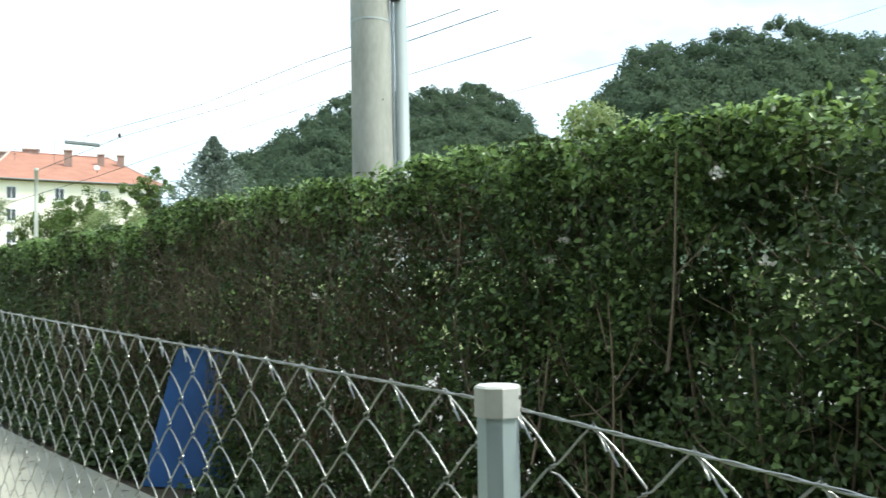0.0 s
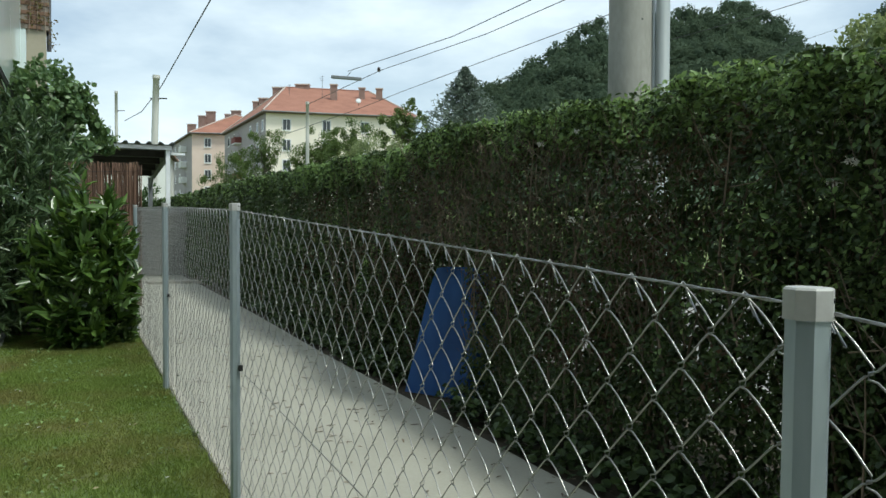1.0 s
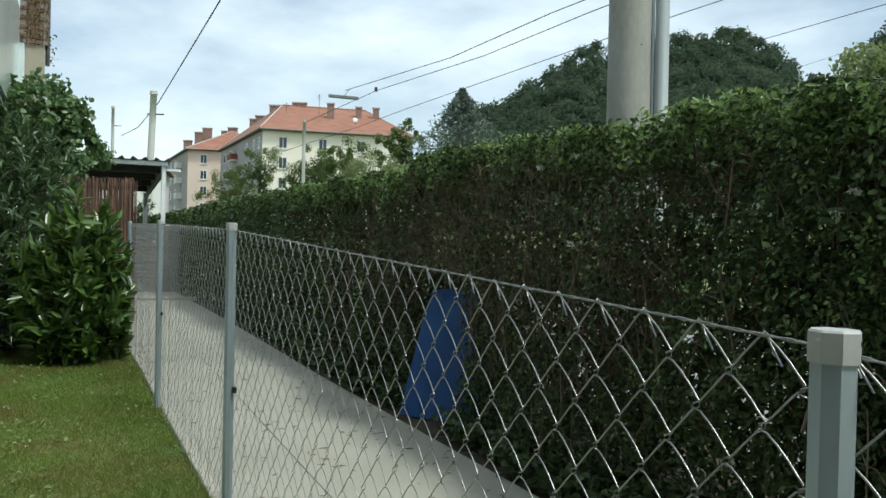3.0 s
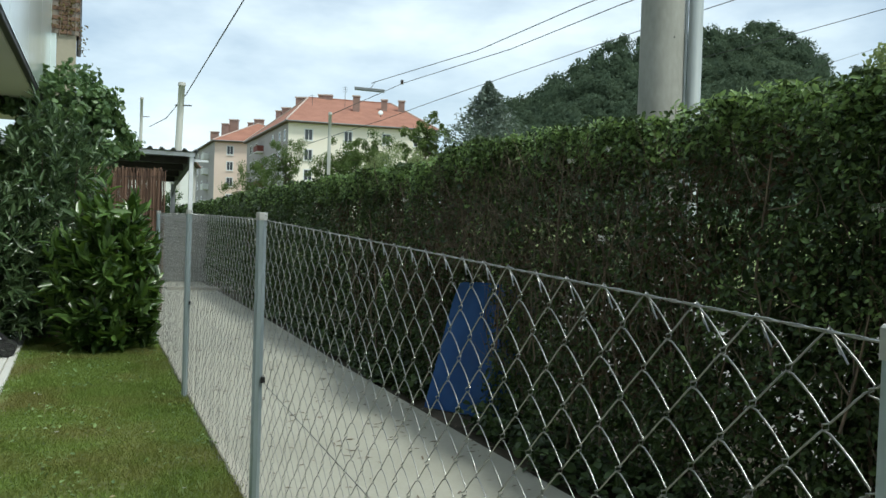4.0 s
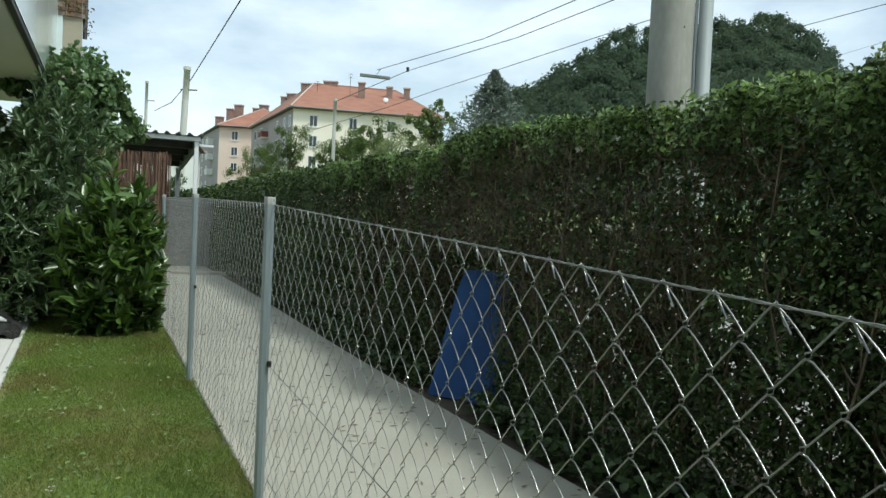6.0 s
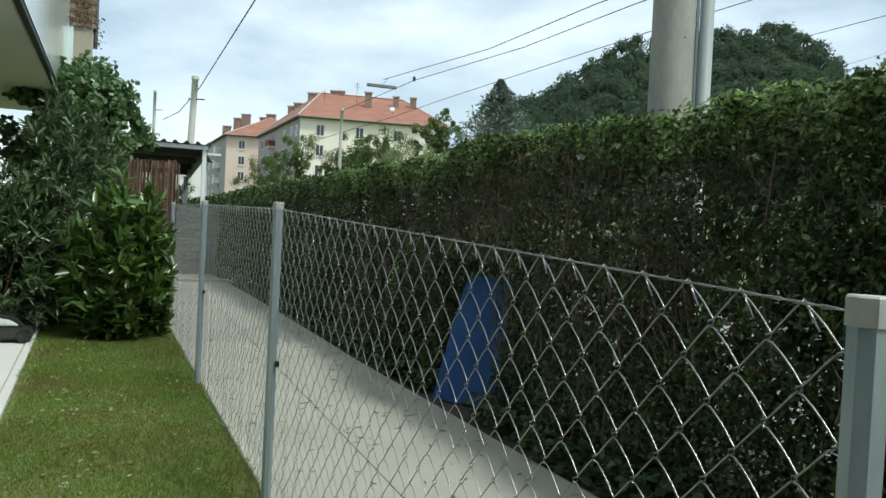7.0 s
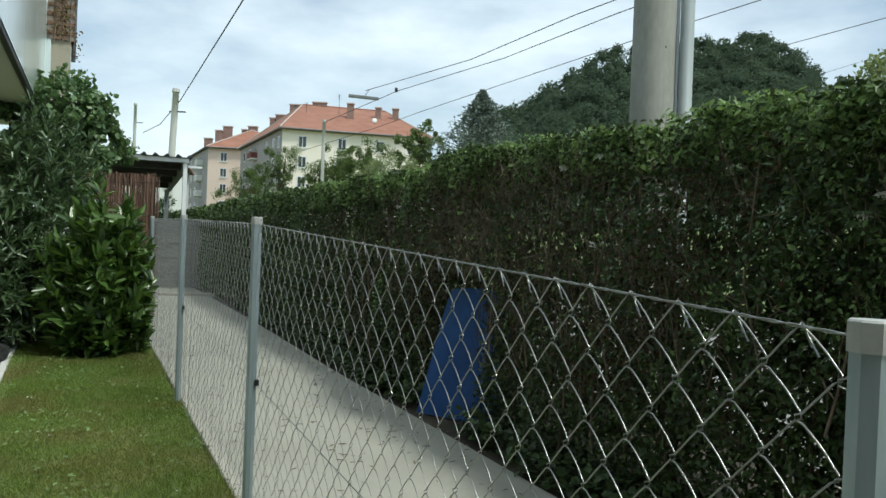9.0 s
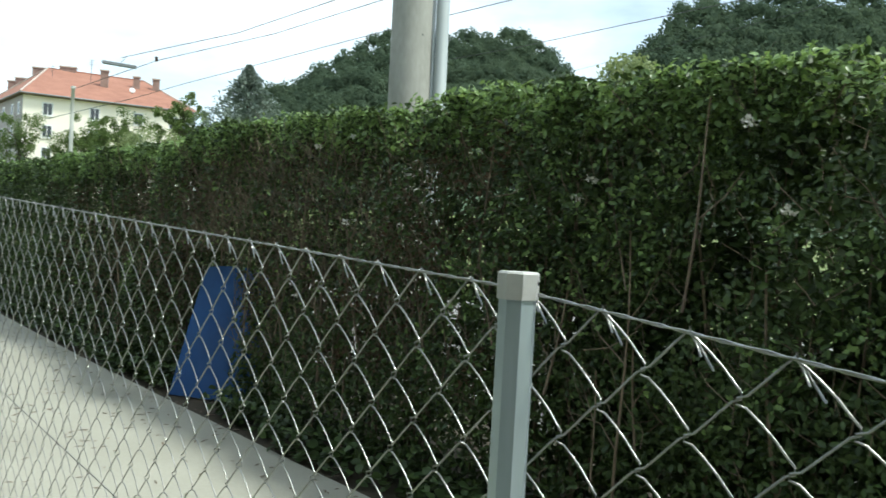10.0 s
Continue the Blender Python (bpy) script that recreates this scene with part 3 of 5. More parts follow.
def build_hedge():
    hedge = thing("hedge", "tall clipped green hedge with brown stems and white blossom", "hedge")
    hedge_leaves("leaves", -1.6, 3.6, 240000, 0.0275, M_HEDGE, hedge, seed=11)
    hedge_leaves("leaves", 3.3, 6.2, 80000, 0.034, M_HEDGE, hedge, seed=12)
    hedge_leaves("small_leaves", 2.4, 4.6, 7000, 0.030, M_HEDGE_Y, hedge, seed=13, zmin=0.6, label="small yellowish green leaves")
    hedge_leaves("leaves", 6.0, 11.0, 58000, 0.050, M_HEDGE, hedge, seed=14)
    hedge_leaves("leaves", 11.0, 22.0, 38000, 0.085, M_HEDGE, hedge, seed=15)
    hedge_leaves("leaves", 22.0, 40.0, 22000, 0.14, M_HEDGE, hedge, seed=20)
    hedge_leaves("small_leaves", -1.6, 22.0, 26000, 0.036, M_HEDGE_Y, hedge, seed=16, zmin=1.46, label="small yellowish green leaves")
    hedge_leaves("inner_leaves", -1.6, 6.5, 26000, 0.055, M_HEDGE, hedge, seed=17, inside=0.35, zmax=1.5)
    hedge_leaves("inner_leaves", -1.6, 1.7, 26000, 0.052, M_HEDGE, hedge, seed=25, inside=0.40, zmax=1.1)
    hedge_leaves("inner_leaves", -1.6, 2.2, 32000, 0.05, M_HEDGE, hedge, seed=24, inside=0.30, zmax=1.45)
    hedge_leaves("inner_leaves", -1.6, 4.0, 14000, 0.055, M_HEDGE, hedge, seed=19, inside=0.25, zmax=1.1)
    hedge_leaves("inner_leaves", -1.6, 6.5, 30000, 0.052, M_HEDGE, hedge, seed=28, inside=0.32, zmax=1.0, closed=True)
    hedge_leaves("broad_leaves", -1.6, 2.3, 6000, 0.034, M_HEDGE, hedge, seed=26, deep=0.3, label="broad dark green leaves")
    # new growth, its colour brightened where daylight catches the top and face
    hedge_leaves("young_lit_leaves", -1.6, 8.0, 70000, 0.029, M_HEDGE_Y, hedge, seed=22, zmin=1.42, deep=0.6, label="young yellow-green leaves, brightened for the light on them")
    hedge_leaves("young_lit_leaves", -1.6, 7.0, 36000, 0.029, M_HEDGE_Y, hedge, seed=27, zmin=0.5, deep=0.16, clump=0.5, label="young yellow-green leaves, brightened for the light on them")
    hedge_leaves("young_lit_leaves", -1.6, 1.6, 30000, 0.025, M_HEDGE_Y, hedge, seed=29, zmin=0.75, deep=0.2, clump=0.3, label="young yellow-green leaves, brightened for the light on them")
    hedge_leaves("dry_leaves", 1.4, 8.0, 60000, 0.026, M_HEDGE_B, hedge, seed=18, zmin=0.45, zmax=1.5, deep=0.35, clump=0.1, label="dry brown leaves")
    r = np.random.default_rng(21)
    lines = []
    for k in range(230):
        s = r.uniform(-1.5, 6.5) if k < 160 else r.uniform(6.5, 20)
        n = float(hedge_front(s)) + (r.uniform(0.02, 0.6) if not 3.4 < s < 4.6 else r.uniform(0.35, 0.6))
        zt = float(hedge_top(s)) - r.uniform(0.05, 0.6)
        ph, ds, dn = r.uniform(0, 6), r.uniform(-0.18, 0.18), r.uniform(-0.12, 0.1)
        zs = np.linspace(0, zt, 9)
        pts = [at_fence(s + ds * z / zt + 0.02 * math.sin(z * 5 + ph), n + dn * z / zt + 0.02 * math.cos(z * 4 + ph), z) for z in zs]
        r0 = r.uniform(0.004, 0.011)
        lines.append((pts, np.linspace(r0, r0 * 0.35, 9), 5))
        for b in range(3):
            i = r.integers(2, 7)
            d = N_ * r.uniform(-0.12, 0.12) + U_ * r.uniform(-0.14, 0.14) + np.array((0, 0, r.uniform(0.10, 0.25)))
            p0 = np.array(pts[i])
            lines.append(([p0, p0 + d * 0.5 + r.normal(size=3) * 0.02, p0 + d], np.array((0.45, 0.3, 0.15)) * r0, 4))
    for k in range(34):    # bare stems on the clipped face
        s = r.uniform(0.5, 5.2)
        z0 = r.uniform(0.15, 1.05)
        z1 = min(z0 + r.uniform(0.25, 0.7), 1.5)
        n0 = float(hedge_front(s)) + (r.uniform(-0.02, 0.05) if not (3.4 < s < 4.6 and z0 < 0.95) else 0.3)
        ds, ph = r.normal() * 0.16, r.uniform(0, 6)
        zs = np.linspace(z0, z1, 8)
        pts = [at_fence(s + ds * (z - z0) + 0.012 * math.sin(z * 7 + ph), n0 + 0.012 * math.cos(z * 6 + ph), z) for z in zs]
        r0 = r.uniform(0.0022, 0.0055)
        lines.append((pts, np.linspace(r0, r0 * 0.55, 8), 6))
        p0 = np.array(pts[r.integers(2, 5)])
        d = (U_ * r.choice((-1, 1)) * r.uniform(0.4, 0.9) + np.array((0, 0, r.uniform(0.5, 1.0)))) * r.uniform(0.08, 0.2)
        lines.append(([p0, p0 + d * 0.55 + r.normal(size=3) * 0.008, p0 + d], np.array((0.6, 0.45, 0.25)) * r0, 5))
    for k in range(7000):
        s = r.uniform(-1.2, 7.5) if k < 1500 else min(max(r.normal(3.6, 1.2), -1.0), 7.5)
        z = r.uniform(0.12, 1.5) if k < 1500 else r.uniform(0.35, 1.5)
        if 3.5 < s < 4.5 and z < 0.9:
            continue
        p0 = np.array(at_fence(s, float(hedge_front(s)) + r.uniform(-0.005, 0.22), z))
        d = (N_ * r.uniform(-0.4, 0.2) + U_ * r.normal() * 0.45 + np.array((0, 0, r.uniform(0.2, 1.0)))) * r.uniform(0.06, 0.24)
        r0 = r.uniform(0.0010, 0.0026)
        lines.append(([p0, p0 + d * 0.5 + r.normal(size=3) * 0.012, p0 + d], np.array((1.0, 0.8, 0.5)) * r0, 4))
    link_mesh("brushwood", tubes_mesh("brushwood", lines), M_STEM, hedge, "bare brown hedge stems", "stuff")
    # white blossom heads on the face
    for s, z, n, size in ((2.46, 1.105, 0.02, 0.031), (2.33, 1.005, 0.02, 0.019), (2.45, 1.495, 0.02, 0.019), (1.29, 1.385, 0.02, 0.015), (1.09, 1.27, 0.02, 0.019), (1.15, 1.21, 0.02, 0.019), (2.75, 1.47, 0.02, 0.017), (4.5, 1.42, 0.02, 0.019),
                          (0.55, 1.42, 0.02, 0.024), (0.42, 1.17, 0.02, 0.017), (2.05, 1.32, 0.02, 0.012), (5.1, 1.36, 0.02, 0.017)):
        c = np.array(at_fence(s, float(hedge_front(s)) + n, z))
        m = 26
        d = rand_dirs(m, r) * size * 1.25 * r.random((m, 1)) ** 0.4
        me = leaves_mesh("blossom", c + d * np.array((1, 1, 0.7)), rand_dirs(m, r), unit(-N_ + rand_dirs(m, r) * 0.8), 0.013, 0.010)
        link_mesh("blossom", me, M_FLOWER, hedge, "white blossom cluster")
    # low ivy along the foot
    m = 7000
    s = r.uniform(-1.5, 12, m)
    s = np.where((s > 3.7) & (s < 4.4), s + 0.9, s)
    n = np.interp(s, [p[0] for p in PATH_RIGHT], [p[1] for p in PATH_RIGHT]) + 0.02 + 0.35 * r.random(m) - 0.05 * bumps(s, s * 0, 2, 2)
    z = 0.02 + 0.13 * r.random(m) ** 1.4
    c = fence_np(np.stack((s, n, z), 1))
    me = leaves_mesh("ivy", c, rand_dirs(m, r) * np.array((1, 1, 0.4)), unit(np.array((-0.3, -0.3, 1.0)) + rand_dirs(m, r) * 0.6), 0.05, 0.04)
    low = tagged(link_mesh("ground_ivy", me, M_HEDGE, None), "low dark green creeping plants at the hedge foot", "ground cover", kind="stuff")


build_hedge()


# ---------------------------------------------------------------- blue board against the hedge
def build_blue_board():
    board = thing("blue_board", "blue plastic board leaning against the hedge", "plastic board")
    a, b = at_fence(4.24, 1.46, 0.0), at_fence(3.94, 1.62, 0.0)
    up = Vector((0, 0, 0.80)) + N * 0.26 + U * 0.10
    wide = (b - a)
    nor = wide.cross(up).normalized()
    bm = bmesh.new()
    cols, rows = 9, 14
    verts = {}
    for side, off in ((0, 0.0), (1, 0.012)):
        for i in range(cols):
            for j in range(rows):
                x, y = i / (cols - 1), j / (rows - 1)
                cx = x - 0.5
                squeeze = 1 - 0.10 * max(0, (y - 0.8) / 0.2) ** 2
                bow = 0.03 * (1 - (2 * cx) ** 2)
                p = a + wide * (0.5 + cx * squeeze * 1.32) + up * (y - 0.03 * max(0, abs(cx) - 0.3) * (1 if y > 0.5 else 0)) - nor * (off - bow)
                verts[side, i, j] = bm.verts.new(p)
    for i in range(cols - 1):
        for j in range(rows - 1):
            bm.faces.new([verts[0, i, j], verts[0, i + 1, j], verts[0, i + 1, j + 1], verts[0, i, j + 1]])
            bm.faces.new([verts[1, i, j], verts[1, i, j + 1], verts[1, i + 1, j + 1], verts[1, i + 1, j]])
    for i in range(cols - 1):
        bm.faces.new([verts[0, i + 1, 0], verts[0, i, 0], verts[1, i, 0], verts[1, i + 1, 0]])
        bm.faces.new([verts[0, i, rows - 1], verts[0, i + 1, rows - 1], verts[1, i + 1, rows - 1], verts[1, i, rows - 1]])
    for j in range(rows - 1):
        bm.faces.new([verts[0, 0, j], verts[0, 0, j + 1], verts[1, 0, j + 1], verts[1, 0, j]])
        bm.faces.new([verts[0, cols - 1, j + 1], verts[0, cols - 1, j], verts[1, cols - 1, j], verts[1, cols - 1, j + 1]])
    bmesh.ops.recalc_face_normals(bm, faces=bm.faces)
    part("sheet", bm, M_BLUE, board, smooth=False)
    right, back = a + wide * 1.165, -nor * 0.16 + wide * 0.30
    if back.dot(N) < 0:
        back = nor * 0.16 + wide * 0.30
    bm = bmesh.new()
    rim = [right + up * 0.02, right + back + up * 0.02, right + back * 0.9 + up * 0.93, right + up * 0.96 - wide * 0.03]
    front = [bm.verts.new(q) for q in rim]
    rear = [bm.verts.new(q + nor * 0.006) for q in rim]
    bm.faces.new(front)
    bm.faces.new(rear[::-1])
    for i in range(4):
        j = (i + 1) % 4
        bm.faces.new((front[i], rear[i], rear[j], front[j]))
    bmesh.ops.recalc_face_normals(bm, faces=bm.faces)
    part("folded_side", bm, M_BLUE, board, "side of the sheet turned back into the hedge")


build_blue_board()


# ---------------------------------------------------------------- shrubs and near tree
def shrub(name, label, category, centre, radii, count, length, ratio, mat, seed, upward=0.3, box=False, stems=14, stem_r=0.012, fold=0.25, curl=0.15, foot=0.1, limit=None, group=""):
    r = np.random.default_rng(seed)
    root = thing(name, label, category, group)
    c, rad = np.array(centre, float), np.array(radii, float)
    shoots = max(count // 13, 8)
    d = rand_dirs(shoots, r)
    k = 0.45 + 0.55 * r.random((shoots, 1)) ** 0.6
    lump = 1 + 0.16 * bumps(d[:, 0] * 2.0, d[:, 2] * 2.4 + d[:, 1], seed)[:, None] + 0.17 * bumps(d[:, 0] * 5.0 + d[:, 1] * 3.0, d[:, 2] * 5.0, seed + 3)[:, None]
    tip = c + d * rad * k * lump
    tip[:, 2] = np.maximum(tip[:, 2], foot + 0.15 * r.random(shoots))
    lead = unit(d * np.array((1, 1, 0.6)) + np.array((0, 0, upward)) + r.normal(size=(shoots, 3)) * 0.25)
    pick = r.integers(0, shoots, count)
    along = unit(lead[pick] * 0.8 + r.normal(size=(count, 3)) * 0.55)
    p = tip[pick] - lead[pick] * (r.random((count, 1)) * length * 1.6) + along * length * 0.45
    p[:, 2] = np.maximum(p[:, 2], foot * 0.6)
    if limit is not None:    # kept back behind the fence
        p -= np.maximum((p - S_) @ N_ - limit, 0)[:, None] * N_
    facing = unit(np.array((0, 0, 0.8)) + d[pick] * 0.4 + r.normal(size=(count, 3)) * 0.5)
    L = length * r.uniform(0.6, 1.2, count)
    me = leaves_mesh("leaves", p, along, facing, L, L * ratio * r.uniform(0.8, 1.2, count), fold, curl)
    link_mesh("leaves", me, mat, root, "", "stuff")
    lines = []
    for i in range(stems):
        e = rand_dirs(1, r)[0] * rad * 0.75
        e[2] = abs(e[2]) * 0.9 + rad[2] * 0.1
        b = np.array((c[0] + e[0] * 0.3, c[1] + e[1] * 0.3, 0.0))
        tip = c + e
        mid = (b + tip) / 2 + r.normal(size=3) * 0.05
        lines.append(([b, mid, tip], np.array((1.0, 0.7, 0.25)) * stem_r, 5))
    link_mesh("brushwood", tubes_mesh("brushwood", lines), M_STEM, root, "", "stuff")
    return root


shrub("laurel_bush", "dense green cherry laurel bush with long glossy leaves beside the fence", "bush", (-2.87, 7.2, 0.66), (0.51, 0.55, 0.82), 3400, 0.165, 0.30, M_LAUREL, 31, upward=1.15, limit=0.03)
shrub("narrow_leaved_shrub", "tall shrub with long narrow grey-green leaves on the lawn edge", "shrub", (-3.76, 7.95, 1.08), (0.56, 0.66, 1.26), 7800, 0.125, 0.22, M_OLEANDER, 32, upward=0.9, group="narrow-leaved shrubs")
shrub("narrow_leaved_shrub", "dark green narrow-leaved shrub beside the terrace", "shrub", (-4.15, 7.25, 0.74), (0.85, 0.5, 0.80), 8200, 0.13, 0.2, M_OLEANDER, 33, upward=0.6, group="narrow-leaved shrubs")

shrub("narrow_leaved_shrub", "sparse tall shoots with narrow dark leaves beside the balcony", "shrub", (-4.95, 7.9, 1.95), (0.40, 0.30, 0.46), 620, 0.14, 0.2, M_OLEANDER, 36, upward=0.5, stems=9, stem_r=0.008, group="narrow-leaved shrubs")


def limbs(base, top, r0, r, count, rad, centre):
    lines = [([base, base * 0.5 + top * 0.5 + r.normal(size=3) * 0.05, top], np.array((1.0, 0.75, 0.3)) * r0, 8)]
    for i in range(count):
        f = r.uniform(0.35, 0.95)
        p0 = base + (top - base) * f
        e = centre + rand_dirs(1, r)[0] * rad * 0.8
        e[2] = max(e[2], p0[2] + 0.1)
        lines.append(([p0, (p0 + e) / 2 + r.normal(size=3) * rad.mean() * 0.06, e], np.array((0.45, 0.28, 0.1)) * r0, 6))
    return lines


def tree(name, label, base, centre, radii, count, length, ratio, mat, seed, trunk_r=0.08, clumps=40, clump_size=0.28, category="tree", limb_count=16, group=""):
    r = np.random.default_rng(seed)
    root = thing(name, label, category, group)
    c, rad, b = np.array(centre, float), np.array(radii, float), np.array(base, float)
    cd = rand_dirs(clumps, r)
    cc = c + cd * rad * (r.random((clumps, 1)) ** 0.5)
    pick = r.integers(0, clumps, count)
    off = rand_dirs(count, r) * (r.random((count, 1)) ** 0.5) * rad.mean() * clump_size * r.uniform(0.6, 1.3, (clumps, 1))[pick]
    p = cc[pick] + off
    out = unit((p - c) / rad + np.array((0, 0, 0.6)))
    facing = unit(out + r.normal(size=(count, 3)) * 0.7)
    along = r.normal(size=(count, 3)) + np.array((0, 0, -0.25))
    L = length * r.uniform(0.6, 1.25, count)
    link_mesh("crown", leaves_mesh("crown", p, along, facing, L, L * ratio), mat, root, "", "stuff")
    link_mesh("trunk", tubes_mesh("trunk", limbs(b, c + np.array((0, 0, rad[2] * 0.3)), trunk_r, r, limb_count, rad, c)), M_BARK, root)
    return root


tree("broad_leaved_tree", "small tree with dark green broad lobed leaves behind the shrubs", (-5.3, 11.7, 0), (-5.40, 11.6, 2.36), (1.02, 0.9, 1.0), 14000, 0.088, 0.92, M_MAPLE, 44, 0.05, 180, 0.17)


# ---------------------------------------------------------------- reed screen, end wall, carport
def build_reed_screen():
    screen = thing("reed_screen", "brown reed cane privacy screen behind the laurel bush", "screen")
    meshes = []
    for k in range(8):
        bow, thick = 0.004 * (k - 3.5), (0.0045, 0.0085, 0.006, 0.0075)[k % 4]
        v, f = tube_arrays([(0, 0, 0), (bow, 0, 0.6), (-bow, 0.002, 1.3), (0, 0.003, 1.84 + 0.012 * (k * 3 % 8))], (thick, thick, thick * 0.9, thick * 0.7), 5)
        me = bpy.data.meshes.new("reed")
        me.from_pydata(v.tolist(), [], f)
        me.materials.append(M_REED)
        meshes.append(me)
    for k in range(288):
        ob = new("reed", meshes[random.randrange(8)])
        ob.parent = screen
        ob.matrix_world = pose(-4.85 + 0.0041 * k, 10.95 + 0.018 * (k % 2) + random.uniform(-0.006, 0.006), random.uniform(-0.012, 0.012), 0, random.gauss(0, 0.5), random.uniform(0, 360))
    for z in (0.35, 0.85, 1.35, 1.8):
        link_mesh("binding_wire", tubes_mesh("binding_wire", [([(-4.86, 10.93, z), (-4.2, 10.93, z - 0.01), (-3.65, 10.93, z)], 0.0025, 4)]), M_CABLE, screen)


build_reed_screen()


def build_end_wall():
    wall = tagged(new("wall_end"), "grey horizontal board wall closing the path", "wall", kind="structure")
    for k in range(9):
        bm = box_mesh((17.4, -1.0, 0.02 + 0.158 * k), (17.46, 2.3, 0.172 + 0.158 * k), 0.006, ALONG @ pose(0.008 * (k % 2), 0, 0))
        part("board", bm, M_GREYBOARD, wall)
    step = flat("kerb_strip", [(15.0, 0.9), (15.35, 0.9), (15.2, 2.3), (14.9, 2.3)], M_KERB, -0.05, 0.05, "pale concrete kerb across the path", "kerb")


build_end_wall()


def build_carport():
    port = thing("carport", "open carport with a grey corrugated metal roof on white posts", "carport")
    # s: away along the path; n: to the right
    s0, s1, n0, n1, z = 17.6, 20.95, -2.2, 1.66, 2.68
    tilt = -0.105
    bm = bmesh.new()
    nx = 110
    rows = []
    for s in (s0 - 0.14, s1):
        row = []
        for i in range(nx + 1):
            n = n0 + (n1 + 0.06 - n0) * i / nx
            ph = (n * 4.3) % 1.0
            crest = 0.055 if ph < 0.28 else (0.0 if 0.4 < ph < 0.88 else 0.0275)
            row.append(bm.verts.new(ALONG @ Vector((s, n, z + 0.09 + crest + (s - s0) * tilt))))
        rows.append(row)
    for i in range(nx):
        bm.faces.new((rows[0][i], rows[0][i + 1], rows[1][i + 1], rows[1][i]))
    made = bmesh.ops.extrude_face_region(bm, geom=list(bm.faces))
    for v in (g for g in made["geom"] if isinstance(g, bmesh.types.BMVert)):
        v.co.z -= 0.012
    bmesh.ops.recalc_face_normals(bm, faces=bm.faces)
    part("roof_sheet", bm, M_ROOFMETAL, port, "grey corrugated metal sheet")
    part("fascia", box_mesh((s0 - 0.05, n0, z + 0.0), (s0, n1, z + 0.085), 0.004, ALONG), M_WHITESTEEL, port, "pale grey fascia")
    slope = ALONG @ Matrix.Translation((s0, 0, z)) @ Matrix.Rotation(math.atan(-tilt), 4, "Y")
    part("side_beam", box_mesh((0.01, n1 - 0.09, -0.10), (s1 - s0, n1, 0.07), 0.004, slope), M_ROOFMETAL, port)
    for k in range(4):
        x = 0.5 + k * 0.85
        part("rafter", box_mesh((x, n0, -0.06), (x + 0.08, n1 - 0.092, 0.075), 0, slope), M_DARKWOOD, port, "dark timber rafter")
    for s, n, r, m, zt in ((s0 + 0.03, n1 - 0.07, 0.042, M_WHITESTEEL, z), (s1 - 0.1, n1 - 0.10, 0.05, M_ROOFMETAL, z - 0.42), (s0 + 0.05, n0 + 0.1, 0.055, M_WHITESTEEL, z), (s1 - 0.1, n0 + 0.1, 0.05, M_ROOFMETAL, z - 0.42)):
        part("post", box_mesh((s - r, n - r, 0), (s + r, n + r, zt), 0.006, ALONG), m, port)
    a, b = ALONG @ Vector((s1 - 0.1, n1 - 0.10, z - 0.72)), ALONG @ Vector((s1 - 0.75, n1 - 0.10, z - 0.36))
    link_mesh("knee_brace", tubes_mesh("knee_brace", [([a, b], 0.03, 8)]), M_ROOFMETAL, port)
    part("bracket", box_mesh((s0 - 0.02, n1 - 0.02, z - 0.1), (s0 + 0.1, n1 + 0.28, z - 0.05), 0.004, ALONG), M_WHITESTEEL, port, "short pale steel bracket")


build_carport()


shrub("grey_green_bush", "grey-green leafy bush behind the carport", "bush", (-8.8, 24.4, 1.15), (1.5, 0.6, 1.45), 3500, 0.16, 0.35, M_OLEANDER, 35)


# ---------------------------------------------------------------- masts and cables
def round_mast(name, label, base, r0, r1, h, mat, lean=(0, 0), category="mast", sides=24):
    root = thing(name, label, category)
    b = Vector(base)
    pts = [b + Vector((lean[0] * t, lean[1] * t, h * t)) for t in np.linspace(0, 1, 6)]
    link_mesh("shaft", tubes_mesh("shaft", [(pts, np.linspace(r0, r1, 6), sides)]), mat, root)
    top = pts[-1]
    bm = bmesh.new()
    bmesh.ops.create_cone(bm, segments=sides, radius1=r1 * 1.25, radius2=r1 * 1.15, depth=0.18, cap_ends=True, matrix=Matrix.Translation(top))
    part("head", bm, mat, root, smooth=False)
    return root


MX, MY = 1.494, 5.52
mast = round_mast("concrete_mast", "thick grey concrete mast with steel pipe behind the hedge", (MX, MY, 0), 0.1555, 0.122, 8.0, M_CONCRETE, sides=40)
link_mesh("pipe", tubes_mesh("pipe", [([(MX + 0.211, MY - 0.055, 0), (MX + 0.211, MY - 0.055, 3.5), (MX + 0.203, MY - 0.052, 7.4)], 0.047, 28)]), M_PIPE, mast, "smooth galvanised steel pipe")
link_mesh("cable_strip", tubes_mesh("cable_strip", [([(MX + 0.153, MY - 0.046, 0), (MX + 0.149, MY - 0.046, 3.5), (MX + 0.138, MY - 0.043, 7.4)], 0.012, 8)]), M_PIPE, mast, "narrow grey cable duct")
for z in (3.05, 4.4):
    bm = bmesh.new()
    bmesh.ops.create_cone(bm, segments=40, radius1=0.1578 - 0.0042 * z, radius2=0.1576 - 0.0042 * z, depth=0.012, cap_ends=True, matrix=Matrix.Translation((MX, MY, z)))
    part("band", bm, M_PIPE, mast, "thin metal band")
part("bracket", box_mesh((MX + 0.13, MY - 0.13, 3.20), (MX + 0.20, MY - 0.06, 3.40), 0.008), M_CABLE, mast, "dark cable bracket")
bm = bmesh.new()
